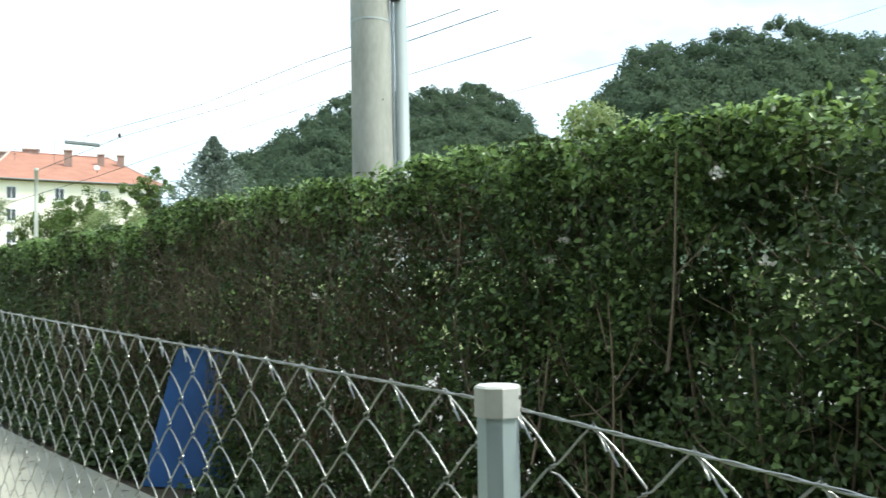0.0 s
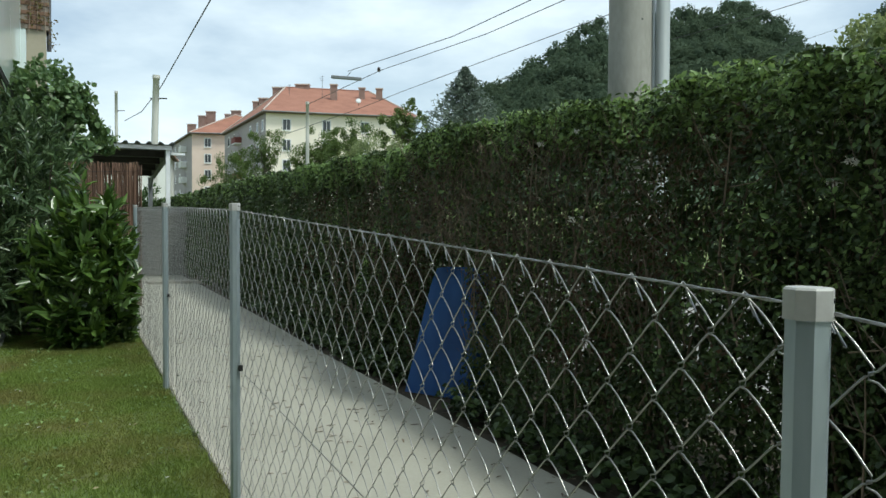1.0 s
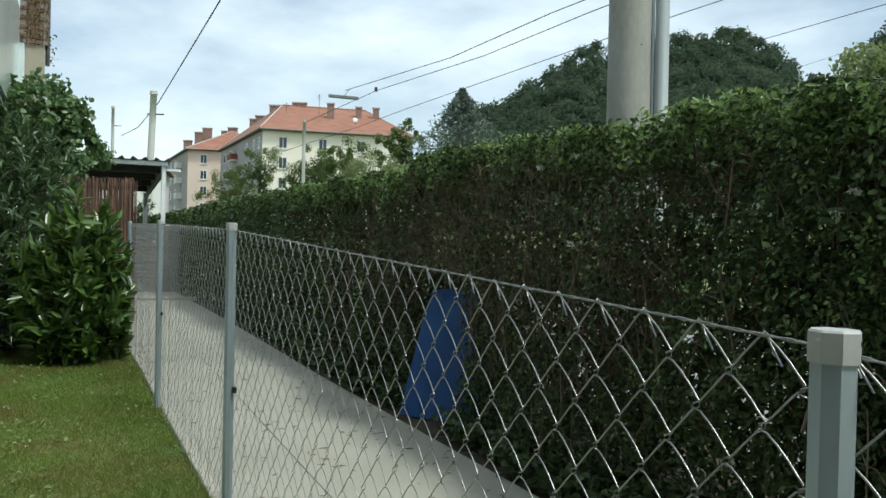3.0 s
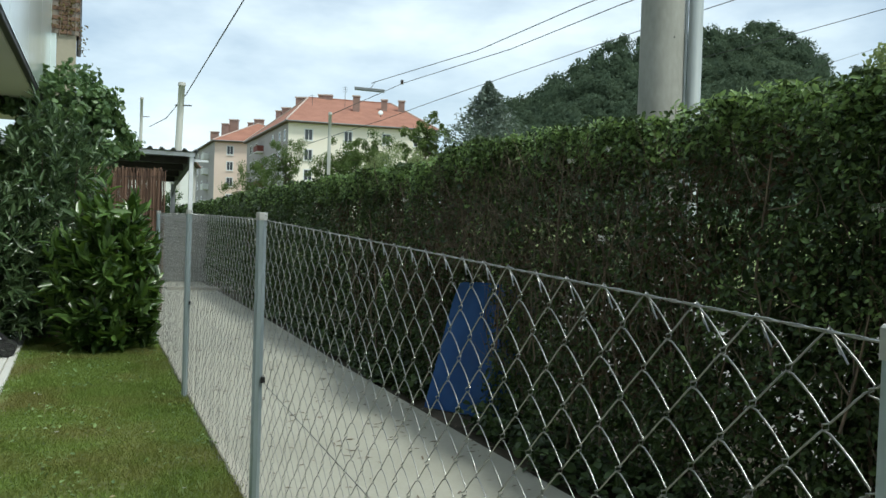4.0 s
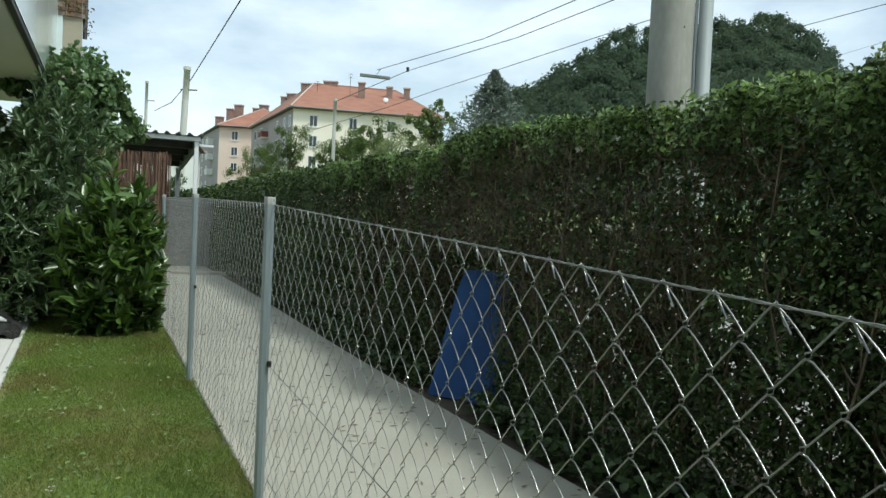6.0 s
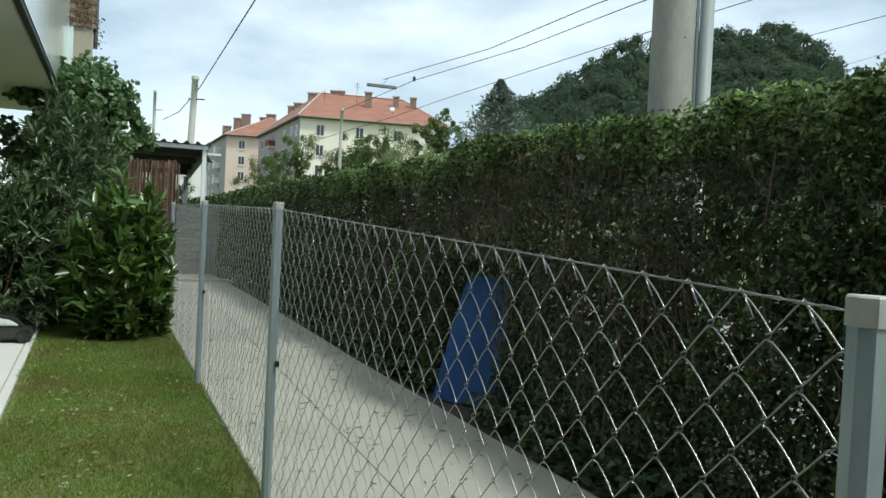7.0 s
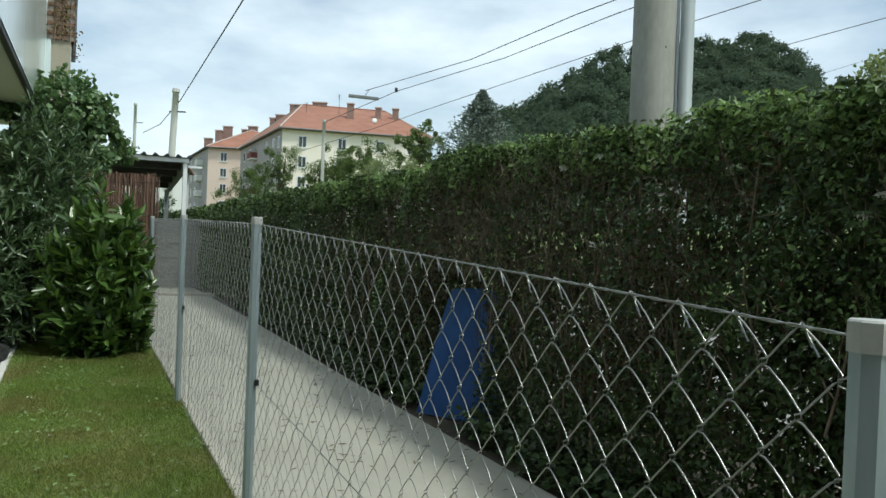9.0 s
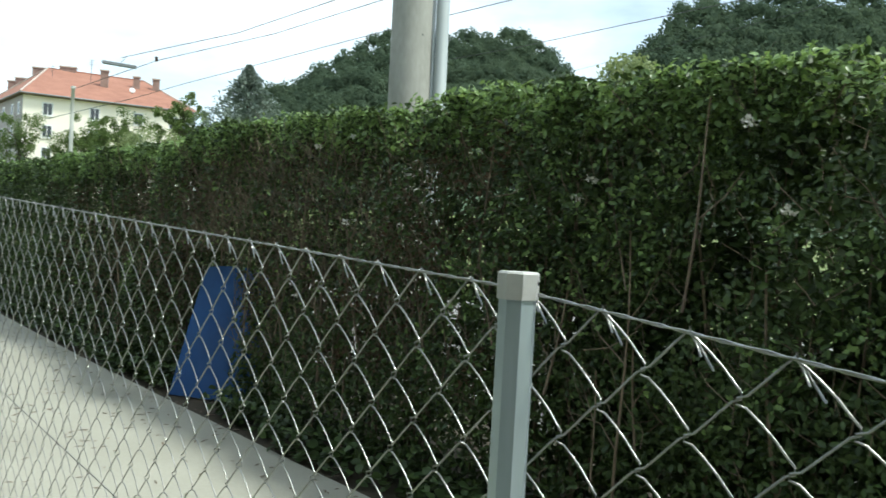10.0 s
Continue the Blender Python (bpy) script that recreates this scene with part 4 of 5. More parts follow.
bmesh.ops.create_cone(bm, segments=12, radius1=0.006, radius2=0.006, depth=0.006, cap_ends=True, matrix=pose(MX + 0.045, MY - 0.137, 2.47, 90, 0, 20))
part("bolt_hole", bm, M_BLACK, mast)

m2 = round_mast("distant_mast", "slim pale concrete mast with a cable behind the carport", (-14.55, 45, 0), 0.21, 0.17, 9.2, M_PALEPOLE, (0.28, 0))
part("cross_arm", box_mesh((-14.6, 44.95, 8.0), (-13.7, 45.05, 8.06)), M_CABLE, m2)
m3 = round_mast("distant_mast", "slim pale concrete mast far beyond the carport roof", (-25.6, 70, 0), 0.15, 0.12, 12.4, M_PALEPOLE)
part("cross_arm", box_mesh((-25.7, 69.95, 10.8), (-24.9, 70.05, 10.85)), M_CABLE, m3)
m4 = round_mast("slim_pole", "slim pale concrete pole in front of the cream house", (-8.05, 60, 0), 0.15, 0.12, 10.1, M_PALEPOLE, (0, 0))


def cable(name, label, pts, r=0.012, sag=0.0):
    p = [np.array(q, float) for q in pts]
    line = []
    for a, b in zip(p, p[1:]):
        for t in np.linspace(0, 1, 13)[:-1]:
            line.append(a + (b - a) * t - np.array((0, 0, sag * 4 * t * (1 - t))))
    line.append(p[-1])
    me = tubes_mesh(name, [(line, r, 6)])
    return tagged(link_mesh(name, me, M_CABLE), label, "cable", group="overhead lines" if name == "overhead_cable" else "")


LINE = "thin dark overhead line crossing the sky"
cable("overhead_cable", LINE, [(-4.92, 58, 12.07), (2.07, 47, 12.05), (6.31, 37, 11.94), (10.3, 27, 11.4)], 0.022)
cable("overhead_cable", LINE, [(-8.01, 60, 10.01), (-2.62, 57.9, 12.13), (4.03, 47, 12.22), (8.03, 37, 12.0), (11.8, 27, 11.5)], 0.022)
cable("overhead_cable", "thin dark overhead line passing behind the mast", [(-9.93, 62.02, 8.06), (-4.24, 60, 9.73), (-0.7, 57, 10.64), (9.3, 38, 11.16), (14.1, 29, 11.3)], 0.019)
cable("overhead_cable", "thin dark overhead line before the wooded hill", [(12.4, 48, 11.45), (14.2, 44, 11.4), (16.4, 40, 11.45), (16.9, 30, 10.3), (17.3, 20, 9.1)], 0.016)
cable("overhead_cable", "very thin line beside the wooded hill", [(21.0, 56, 12.1), (23.31, 50, 12.47), (24.69, 46, 12.7), (32, 25, 13.8)], 0.010)
cable("service_cable", "dark service cable running up from the slim mast", [(-24.9, 70.02, 9.97), (-18.6, 55.5, 8.75), (-14.03, 45.02, 8.65), (-7.48, 30.02, 9.41), (-3.75, 22.02, 10.29), (0, 14, 11.4)], 0.028, 0.0)


def build_line_fitting():
    lamp = thing("suspended_lamp", "long pale lamp fitting hung on the overhead lines", "lamp")
    part("housing", box_mesh((-6.1, 57.85, 11.49), (-3.95, 58.15, 11.70), 0.03, pose(-5.02, 58, 11.6, 0, 4, 0) @ pose(5.02, -58, -11.6)), M_ROOFMETAL, lamp)
    link_mesh("hanger", tubes_mesh("hanger", [([(-5.0, 58, 11.65), (-4.6, 58, 12.2)], 0.02, 5)]), M_CABLE, lamp)
    for x, y, z in ((-2.72, 57.9, 12.2),):
        ins = thing("line_insulator", "dark insulator on the overhead line", "insulator")
        bm = bmesh.new()
        for k in range(4):
            bmesh.ops.create_cone(bm, segments=12, radius1=0.13, radius2=0.07, depth=0.07, cap_ends=True, matrix=Matrix.Translation((x, y, z - 0.12 + 0.08 * k)))
        part("body", bm, M_INSUL, ins)


build_line_fitting()


# ---------------------------------------------------------------- houses beyond the hedge
def wall_frame(a, b, z):
    """Local x along the wall from a to b, y into the house, z up."""
    d = (Vector(b) - Vector(a)).normalized()
    inw = Vector((-d.y, d.x, 0))
    return Matrix(((d.x, inw.x, 0, a[0]), (d.y, inw.y, 0, a[1]), (0, 0, 1, z), (0, 0, 0, 1)))


def house_window(house, frame_m, x, z, w, h):
    win = part("window", box_mesh((x - w / 2 - 0.16, -0.05, z - h / 2 - 0.16), (x + w / 2 + 0.16, 0.02, z + h / 2 + 0.16), 0.0, frame_m), M_FRAME, house)
    bm = bmesh.new()
    add_box(bm, (x - w / 2, -0.07, z - h / 2), (x - 0.04, -0.052, z + h / 2), 0, frame_m)
    add_box(bm, (x + 0.04, -0.07, z - h / 2), (x + w / 2, -0.052, z + h / 2), 0, frame_m)
    part("pane", bm, M_PANE, win)
    part("sill", box_mesh((x - w / 2 - 0.15, -0.16, z - h / 2 - 0.24), (x + w / 2 + 0.15, -0.051, z - h / 2 - 0.165), 0, frame_m), M_FRAME, win)


def house(name, label, corners, z0, eave, ridge, mat, front_cols, left_cols, rows, chimneys, balcony_cols=(), balcony_mat=None, hips=(0.5, 0.5), across=False, overhang=0.7, side_mat=None):
    """corners: front-left, front-right, back-right, back-left."""
    root = thing(name, label, "house")
    A, B, C, D = (Vector((*p, 0)) for p in corners)
    bm = bmesh.new()
    lo = [bm.verts.new((p.x, p.y, z0)) for p in (A, B, C, D)]
    hi = [bm.verts.new((p.x, p.y, eave)) for p in (A, B, C, D)]
    for i in range(4):
        j = (i + 1) % 4
        bm.faces.new((lo[i], lo[j], hi[j], hi[i]))
    bm.faces.new(hi)
    bmesh.ops.recalc_face_normals(bm, faces=bm.faces)
    part("wall", bm, mat, root)
    mid = (A + B + C + D) / 4
    grow = [p + (p - mid).normalized() * overhang * 1.35 for p in (A, B, C, D)]
    bm = bmesh.new()
    e = [bm.verts.new((p.x, p.y, eave - 0.10)) for p in grow]
    e2 = [bm.verts.new((p.x, p.y, eave + 0.10)) for p in grow]
    wide, deep = (B - A).length, (D - A).length
    if not across:
        f, g = hips[0] * wide / deep, hips[1] * wide / deep
        r0, r1 = (A + B) / 2 + ((D - A) + (C - B)) / 2 * f, (D + C) / 2 - ((D - A) + (C - B)) / 2 * g
        top = [bm.verts.new((r0.x, r0.y, ridge)), bm.verts.new((r1.x, r1.y, ridge))]
        faces = ((e2[0], e2[1], top[0]), (e2[1], e2[2], top[1], top[0]), (e2[2], e2[3], top[1]), (e2[3], e2[0], top[0], top[1]))
    else:
        f, g = hips
        r0, r1 = (A + D) / 2 + ((B - A) + (C - D)) / 2 * f, (B + C) / 2 - ((B - A) + (C - D)) / 2 * g
        top = [bm.verts.new((r0.x, r0.y, ridge)), bm.verts.new((r1.x, r1.y, ridge))]
        faces = ((e2[3], e2[0], top[0]), (e2[0], e2[1], top[1], top[0]), (e2[1], e2[2], top[1]), (e2[2], e2[3], top[0], top[1]))
    for q in faces:
        bm.faces.new(q)
    roof = part("roof", bm_faces_closed(bm, e, e2), M_TILE, root, "red tiled hipped roof")
    ends = ((0, 0), (1, 0), (2, 1), (3, 1)) if not across else ((0, 0), (3, 0), (1, 1), (2, 1))
    peaks = [Vector((r0.x, r0.y, ridge + 0.04)), Vector((r1.x, r1.y, ridge + 0.04))]
    for corner, peak in ends:
        low = Vector((grow[corner].x, grow[corner].y, eave + 0.14))
        link_mesh("hip_cap", tubes_mesh("hip_cap", [([low, (low + peaks[peak]) / 2, peaks[peak]], 0.13, 6)]), M_HIP, roof, "pale mortared hip tiles")
    link_mesh("ridge_cap", tubes_mesh("ridge_cap", [([peaks[0], (peaks[0] + peaks[1]) / 2, peaks[1]], 0.13, 6)]), M_TILE, roof)
    for a, c in ((grow[0], grow[1]), (grow[3], grow[0])):
        gut = [Vector((a.x, a.y, eave + 0.02)), Vector(((a.x + c.x) / 2, (a.y + c.y) / 2, eave + 0.02)), Vector((c.x, c.y, eave + 0.02))]
        link_mesh("gutter", tubes_mesh("gutter", [(gut, 0.11, 6)]), M_ROOFMETAL, roof, "grey metal gutter")
    bm = bmesh.new()
    e = [bm.verts.new((p.x, p.y, eave - 0.16)) for p in grow]
    e2 = [bm.verts.new((p.x, p.y, eave - 0.101)) for p in grow]
    bm.faces.new(e2)
    part("eave_board", bm_faces_closed(bm, e, e2), M_SOFFIT, root)
    for (x, y, zb, zt, w, dp) in chimneys:
        ch = part("chimney", box_mesh((x - w / 2, y - dp / 2, zb), (x + w / 2, y + dp / 2, zt), 0.0), M_CHIMNEY, roof, "red brick chimney")
        ch2 = part("chimney_cap", box_mesh((x - w / 2 - 0.12, y - dp / 2 - 0.12, zt), (x + w / 2 + 0.12, y + dp / 2 + 0.12, zt + 0.18), 0.0), M_HIP, roof, "pale mortar cap")
    front, left = wall_frame(A, B, 0), wall_frame(D, A, 0)
    # thin skin over the left wall; its darker colour stands in for shade
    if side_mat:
        part("side_shade_skin", box_mesh((0.0, -0.03, z0), ((A - D).length, -0.002, eave - 0.17), 0, left), side_mat, root, "side wall skin with the shade put into a darker colour")
    for z in rows:
        for x in front_cols:
            house_window(root, front, x, z, 1.05, 1.5)
        for x in left_cols:
            house_window(root, left, x, z, 1.0, 1.4)
        for x in balcony_cols:
            bal = part("balcony", box_mesh((x - 1.6, -1.1, z - 1.35), (x + 1.6, -0.004, z - 1.15), 0, left), M_BALCONY, root)
            bm = bmesh.new()
            add_box(bm, (x - 1.6, -1.12, z - 1.15), (x + 1.6, -1.06, z - 0.2), 0, left)
            add_box(bm, (x - 1.6, -1.06, z - 1.15), (x - 1.54, -0.004, z - 0.2), 0, left)
            add_box(bm, (x + 1.54, -1.06, z - 1.15), (x + 1.6, -0.004, z - 0.2), 0, left)
            part("parapet", bm, balcony_mat, bal)
            part("balcony_door", box_mesh((x - 0.6, -0.03, z - 1.15), (x + 0.6, -0.003, z + 0.7), 0, left), M_PANE, root)
    return root


def bm_faces_closed(bm, low, high):
    """Close the rim between two rings of vertices and the ring below."""
    for i in range(4):
        j = (i + 1) % 4
        bm.faces.new((low[i], low[j], high[j], high[i]))
    bm.faces.new(low[::-1])
    bmesh.ops.recalc_face_normals(bm, faces=bm.faces)
    return bm


yellow = house("cream_house", "cream rendered apartment house with red tiled roof and chimneys",
               [(-22.2, 120), (-0.6, 125.6), (-12.5, 156.0), (-35.2, 149.8)], 2.4, 17.8, 24.2, M_YELLOW,
               (3.0, 8.9, 14.7, 19.6), (4, 9, 22, 27, 30.5), (16.0, 13.0, 10.0, 7.0),
               ((-13.4, 131, 20.5, 23.6, 1.05, 0.9), (-9.1, 134, 21.5, 23.6, 0.95, 0.9), (-6.3, 135, 21.8, 23.7, 1.0, 0.9), (-19.3, 137.5, 23.2, 24.7, 2.3, 1.0),
                (-23.6, 139.5, 22.0, 24.5, 2.0, 1.0), (-28.6, 145, 20.0, 22.9, 0.9, 0.9), (-27.2, 145, 20.5, 23.5, 1.6, 1.0)),
               (13.5,), M_REDPANEL, hips=(0.30, 0.08), across=True, side_mat=M_SIDE_SHADE)
pink = house("pink_house", "pink rendered apartment house with a red tiled roof and white balconies",
             [(-42.6, 155), (-24.0, 157.5), (-33.5, 188), (-55.8, 184)], 2.4, 18.5, 23.4, M_PINK,
             (2.9, 9.5, 14.5), (5, 11, 17), (16.8, 13.8, 10.8, 7.6),
             ((-45.4, 165, 18.5, 21.3, 1.5, 1.0), (-43.3, 165, 19.5, 23.0, 1.3, 1.0), (-41.8, 166, 20.5, 24.0, 1.7, 1.0), (-38.4, 166, 21.0, 23.5, 1.0, 1.0), (-36.7, 166, 21.0, 24.2, 1.8, 1.0)),
             (24.0,), M_BALCONY, side_mat=M_SIDE_SHADE)
white_house = house("white_house", "small white rendered house seen beneath the carport", [(-50, 118), (-36.4, 120), (-39.2, 132), (-52, 130)], 2.4, 11.5, 12.3, M_WHITE, (3, 8, 11.5), (4, 8), (6.2, 9.2), ())


def build_roof_bits():
    dish = thing("satellite_dish", "white satellite dish on the red tiled roof", "dish")
    bm = bmesh.new()
    bmesh.ops.create_uvsphere(bm, u_segments=16, v_segments=10, radius=0.40, matrix=pose(-9.0, 124.6, 20.2, 70, 0, 10) @ Matrix.Diagonal((1, 1, 0.2, 1)))
    part("reflector", bm, M_WHITESTEEL, dish, smooth=True)
    link_mesh("arm", tubes_mesh("arm", [([(-9.0, 124.7, 20.2), (-9.0, 125.2, 19.6)], 0.05, 6)]), M_CABLE, dish)
    for x, y, z, h in ((-14.9, 128, 21.0, 3.6), (-20.5, 131, 21.5, 2.2)):
        ant = thing("roof_aerial", "thin metal aerial on the roof ridge", "aerial")
        link_mesh("rod", tubes_mesh("rod", [([(x, y, z), (x, y, z + h)], 0.035, 6)]), M_CABLE, ant)
        for k in range(3):
            link_mesh("element", tubes_mesh("element", [([(x - 0.35, y, z + h - 0.3 * k - 0.1), (x + 0.35, y, z + h - 0.3 * k - 0.1)], 0.02, 5)]), M_CABLE, ant)


build_roof_bits()

# ---------------------------------------------------------------- trees beyond the hedge
G = "garden trees behind the hedge"
tree("garden_tree", "slender leafy green tree in front of the cream house", (-0.7, 40, 0), (-0.55, 40, 5.7), (1.35, 1.0, 1.75), 5200, 0.13, 0.6, M_TREE, 57, 0.08, 60, 0.17, limb_count=26, group=G)
tree("garden_tree", "small leafy tree before the cream facade", (-8.0, 64, 0), (-7.6, 64, 6.3), (2.6, 1.6, 2.7), 9500, 0.16, 0.55, M_TREE, 52, 0.12, 70, 0.20, group=G)
tree("garden_tree", "airy feathery tree before the cream facade", (-11.6, 62, 0), (-11.6, 62, 6.0), (2.3, 1.4, 2.9), 7500, 0.17, 0.32, M_TREE, 53, 0.12, 60, 0.20, group=G)
tree("garden_tree", "small leafy tree before the cream facade", (-4.4, 56, 0), (-4.4, 56, 6.1), (2.2, 1.3, 2.3), 8000, 0.15, 0.5, M_TREE, 54, 0.12, 60, 0.20, group=G)
tree("garden_tree", "feathery grey-green tree beside the shade-toned facade", (-13.6, 60, 0), (-13.8, 60, 4.6), (2.4, 1.3, 1.8), 5200, 0.16, 0.32, M_TREE, 58, 0.10, 46, 0.22, group=G)
tree("garden_tree", "low bright green shrubs behind the hedge", (-1.6, 34, 0), (-1.5, 34, 3.7), (2.2, 1.2, 1.15), 9000, 0.12, 0.32, M_TREELIGHT, 55, 0.1, 60, 0.24, group=G)
tree("autumn_tint_tree", "bushy tree with pale yellow-green leaves behind the hedge", (17.0, 30, 0), (17.2, 30, 6.5), (2.6, 2.0, 2.7), 6500, 0.22, 0.6, M_TREELIGHT, 56, 0.16, 46, 0.28)


def build_conifer():
    r = np.random.default_rng(61)
    root = thing("silver_conifer", "grey-green silvery conifer behind the hedge", "conifer")
    count = 9000
    z = 5.95 * (1 - r.random(count) ** 1.3 * 0.75)
    a = r.uniform(0, 2 * np.pi, count)
    tier = (z * 2.6 + 0.25 * np.sin(a * 3)) % 1.0    # drooping whorls of branches
    rad = np.minimum((5.95 - z) * 0.80, 1.55) * (1.12 - 0.55 * tier + 0.24 * np.sin(a * 7 + np.floor(z * 2.6) * 2.1)) + 0.03
    k = r.random(count) ** 0.45
    p = np.stack((1.50 + np.cos(a) * rad * k, 25 + np.sin(a) * rad * k, z), 1)
    out = np.stack((np.cos(a), np.sin(a), 0.35 + 0 * a), 1)
    me = leaves_mesh("needles", p, out + r.normal(size=(count, 3)) * 0.6, unit(r.normal(size=(count, 3)) + np.array((0, 0, 0.8))), 0.16 * r.uniform(0.6, 1.3, count), 0.05)
    link_mesh("needles", me, M_SPRUCE, root, "", "stuff")
    link_mesh("trunk", tubes_mesh("trunk", [([(1.50, 25, 0), (1.50, 25, 3), (1.50, 25, 5.7)], (0.10, 0.07, 0.02), 7)]), M_BARK, root)


build_conifer()


# crowns of the wooded hills: x, y, height of the crown's top, spread
def hill_woods(name, label, spots, seed, clump=0.95, quads=240):
    r = np.random.default_rng(seed)
    P, A, F, L = [], [], [], []
    for x, y, ztop, rx, rz in spots:
        d = rand_dirs(quads, r)
        d[:, 2] = np.abs(d[:, 2]) * 1.55 - 0.75
        d *= r.uniform(0.72, 1.08, (quads, 1))
        lump = 1 + 0.24 * bumps(d[:, 0] * 2.2, d[:, 2] * 2.6 + d[:, 1] * 2, x)[:, None]
        p = np.array((x, y, ztop - rz)) + d * np.array((rx, rx, rz)) * lump
        P.append(p)
        F.append(unit(d * 0.55 + np.array((0, 0, 0.75)) + r.normal(size=(quads, 3)) * 0.85))
        A.append(r.normal(size=(quads, 3)))
        L.append(clump * rx / 4.2 * r.uniform(0.7, 1.5, quads))
    P, A, F, L = np.concatenate(P), np.concatenate(A), np.concatenate(F), np.concatenate(L)
    me = leaves_mesh(name, P, A, F, L * 2.0, L * 1.6, plain=True)
    bm = bmesh.new()
    bmesh.ops.create_icosphere(bm, subdivisions=1, radius=1.0)
    ball = np.array([v.co for v in bm.verts])
    tris = np.array([[v.index for v in f.verts] for f in bm.faces])
    bm.free()
    vs, fs = [], []
    for k, (x, y, ztop, rx, rz) in enumerate(spots):
        lump = 1 + 0.10 * bumps(ball[:, 0] * 2.2, ball[:, 2] * 2.6 + ball[:, 1] * 2, x)[:, None] + 0.12 * r.normal(size=(len(ball), 1))
        vs.append(np.array((x, y, ztop - rz)) + ball * np.array((rx, rx, rz)) * 0.58 * lump)
        fs.append(tris + k * len(ball))
    core = bpy.data.meshes.new("crown_core")
    core.from_pydata(np.concatenate(vs).tolist(), [], np.concatenate(fs).tolist())
    core.shade_smooth()
    bm = bmesh.new()
    bm.from_mesh(me)
    bm.from_mesh(core)
    bm.to_mesh(me)
    bm.free()
    return tagged(link_mesh(name, me, M_HILL), label, "woods", kind="stuff")


def ridge_woods():
    r = np.random.default_rng(71)
    for far, rows, step, lo, hi, gap, r_lo, r_hi, seed, label in ((300.0, 10, 8.5, 8, 152, 3.4, 2.6, 7.0, 72, "dark green broad-leaved woods covering a steep hill"),
                                                                (180.0, 10, 5.4, 107, 262, 3.3, 2.2, 5.4, 73, "dark green woods on the nearer hill slope")):
        spots = []
        for row in range(rows):
            y = far - row * step
            for q in np.arange(lo, hi, gap):
                q = q + r.uniform(-0.4, 0.4) * gap
                rx = r.uniform(r_lo, r_hi)
                yy = y + r.uniform(-0.3, 0.3) * step
                spots.append((q * y / far, yy, canopy(q * y / far, min(yy, far)) + r.uniform(-2.4, 0.7), rx, rx * r.uniform(0.9, 1.3)))
        hill_woods("hillside_woods", label, spots, seed, quads=460, clump=0.33)


ridge_woods()


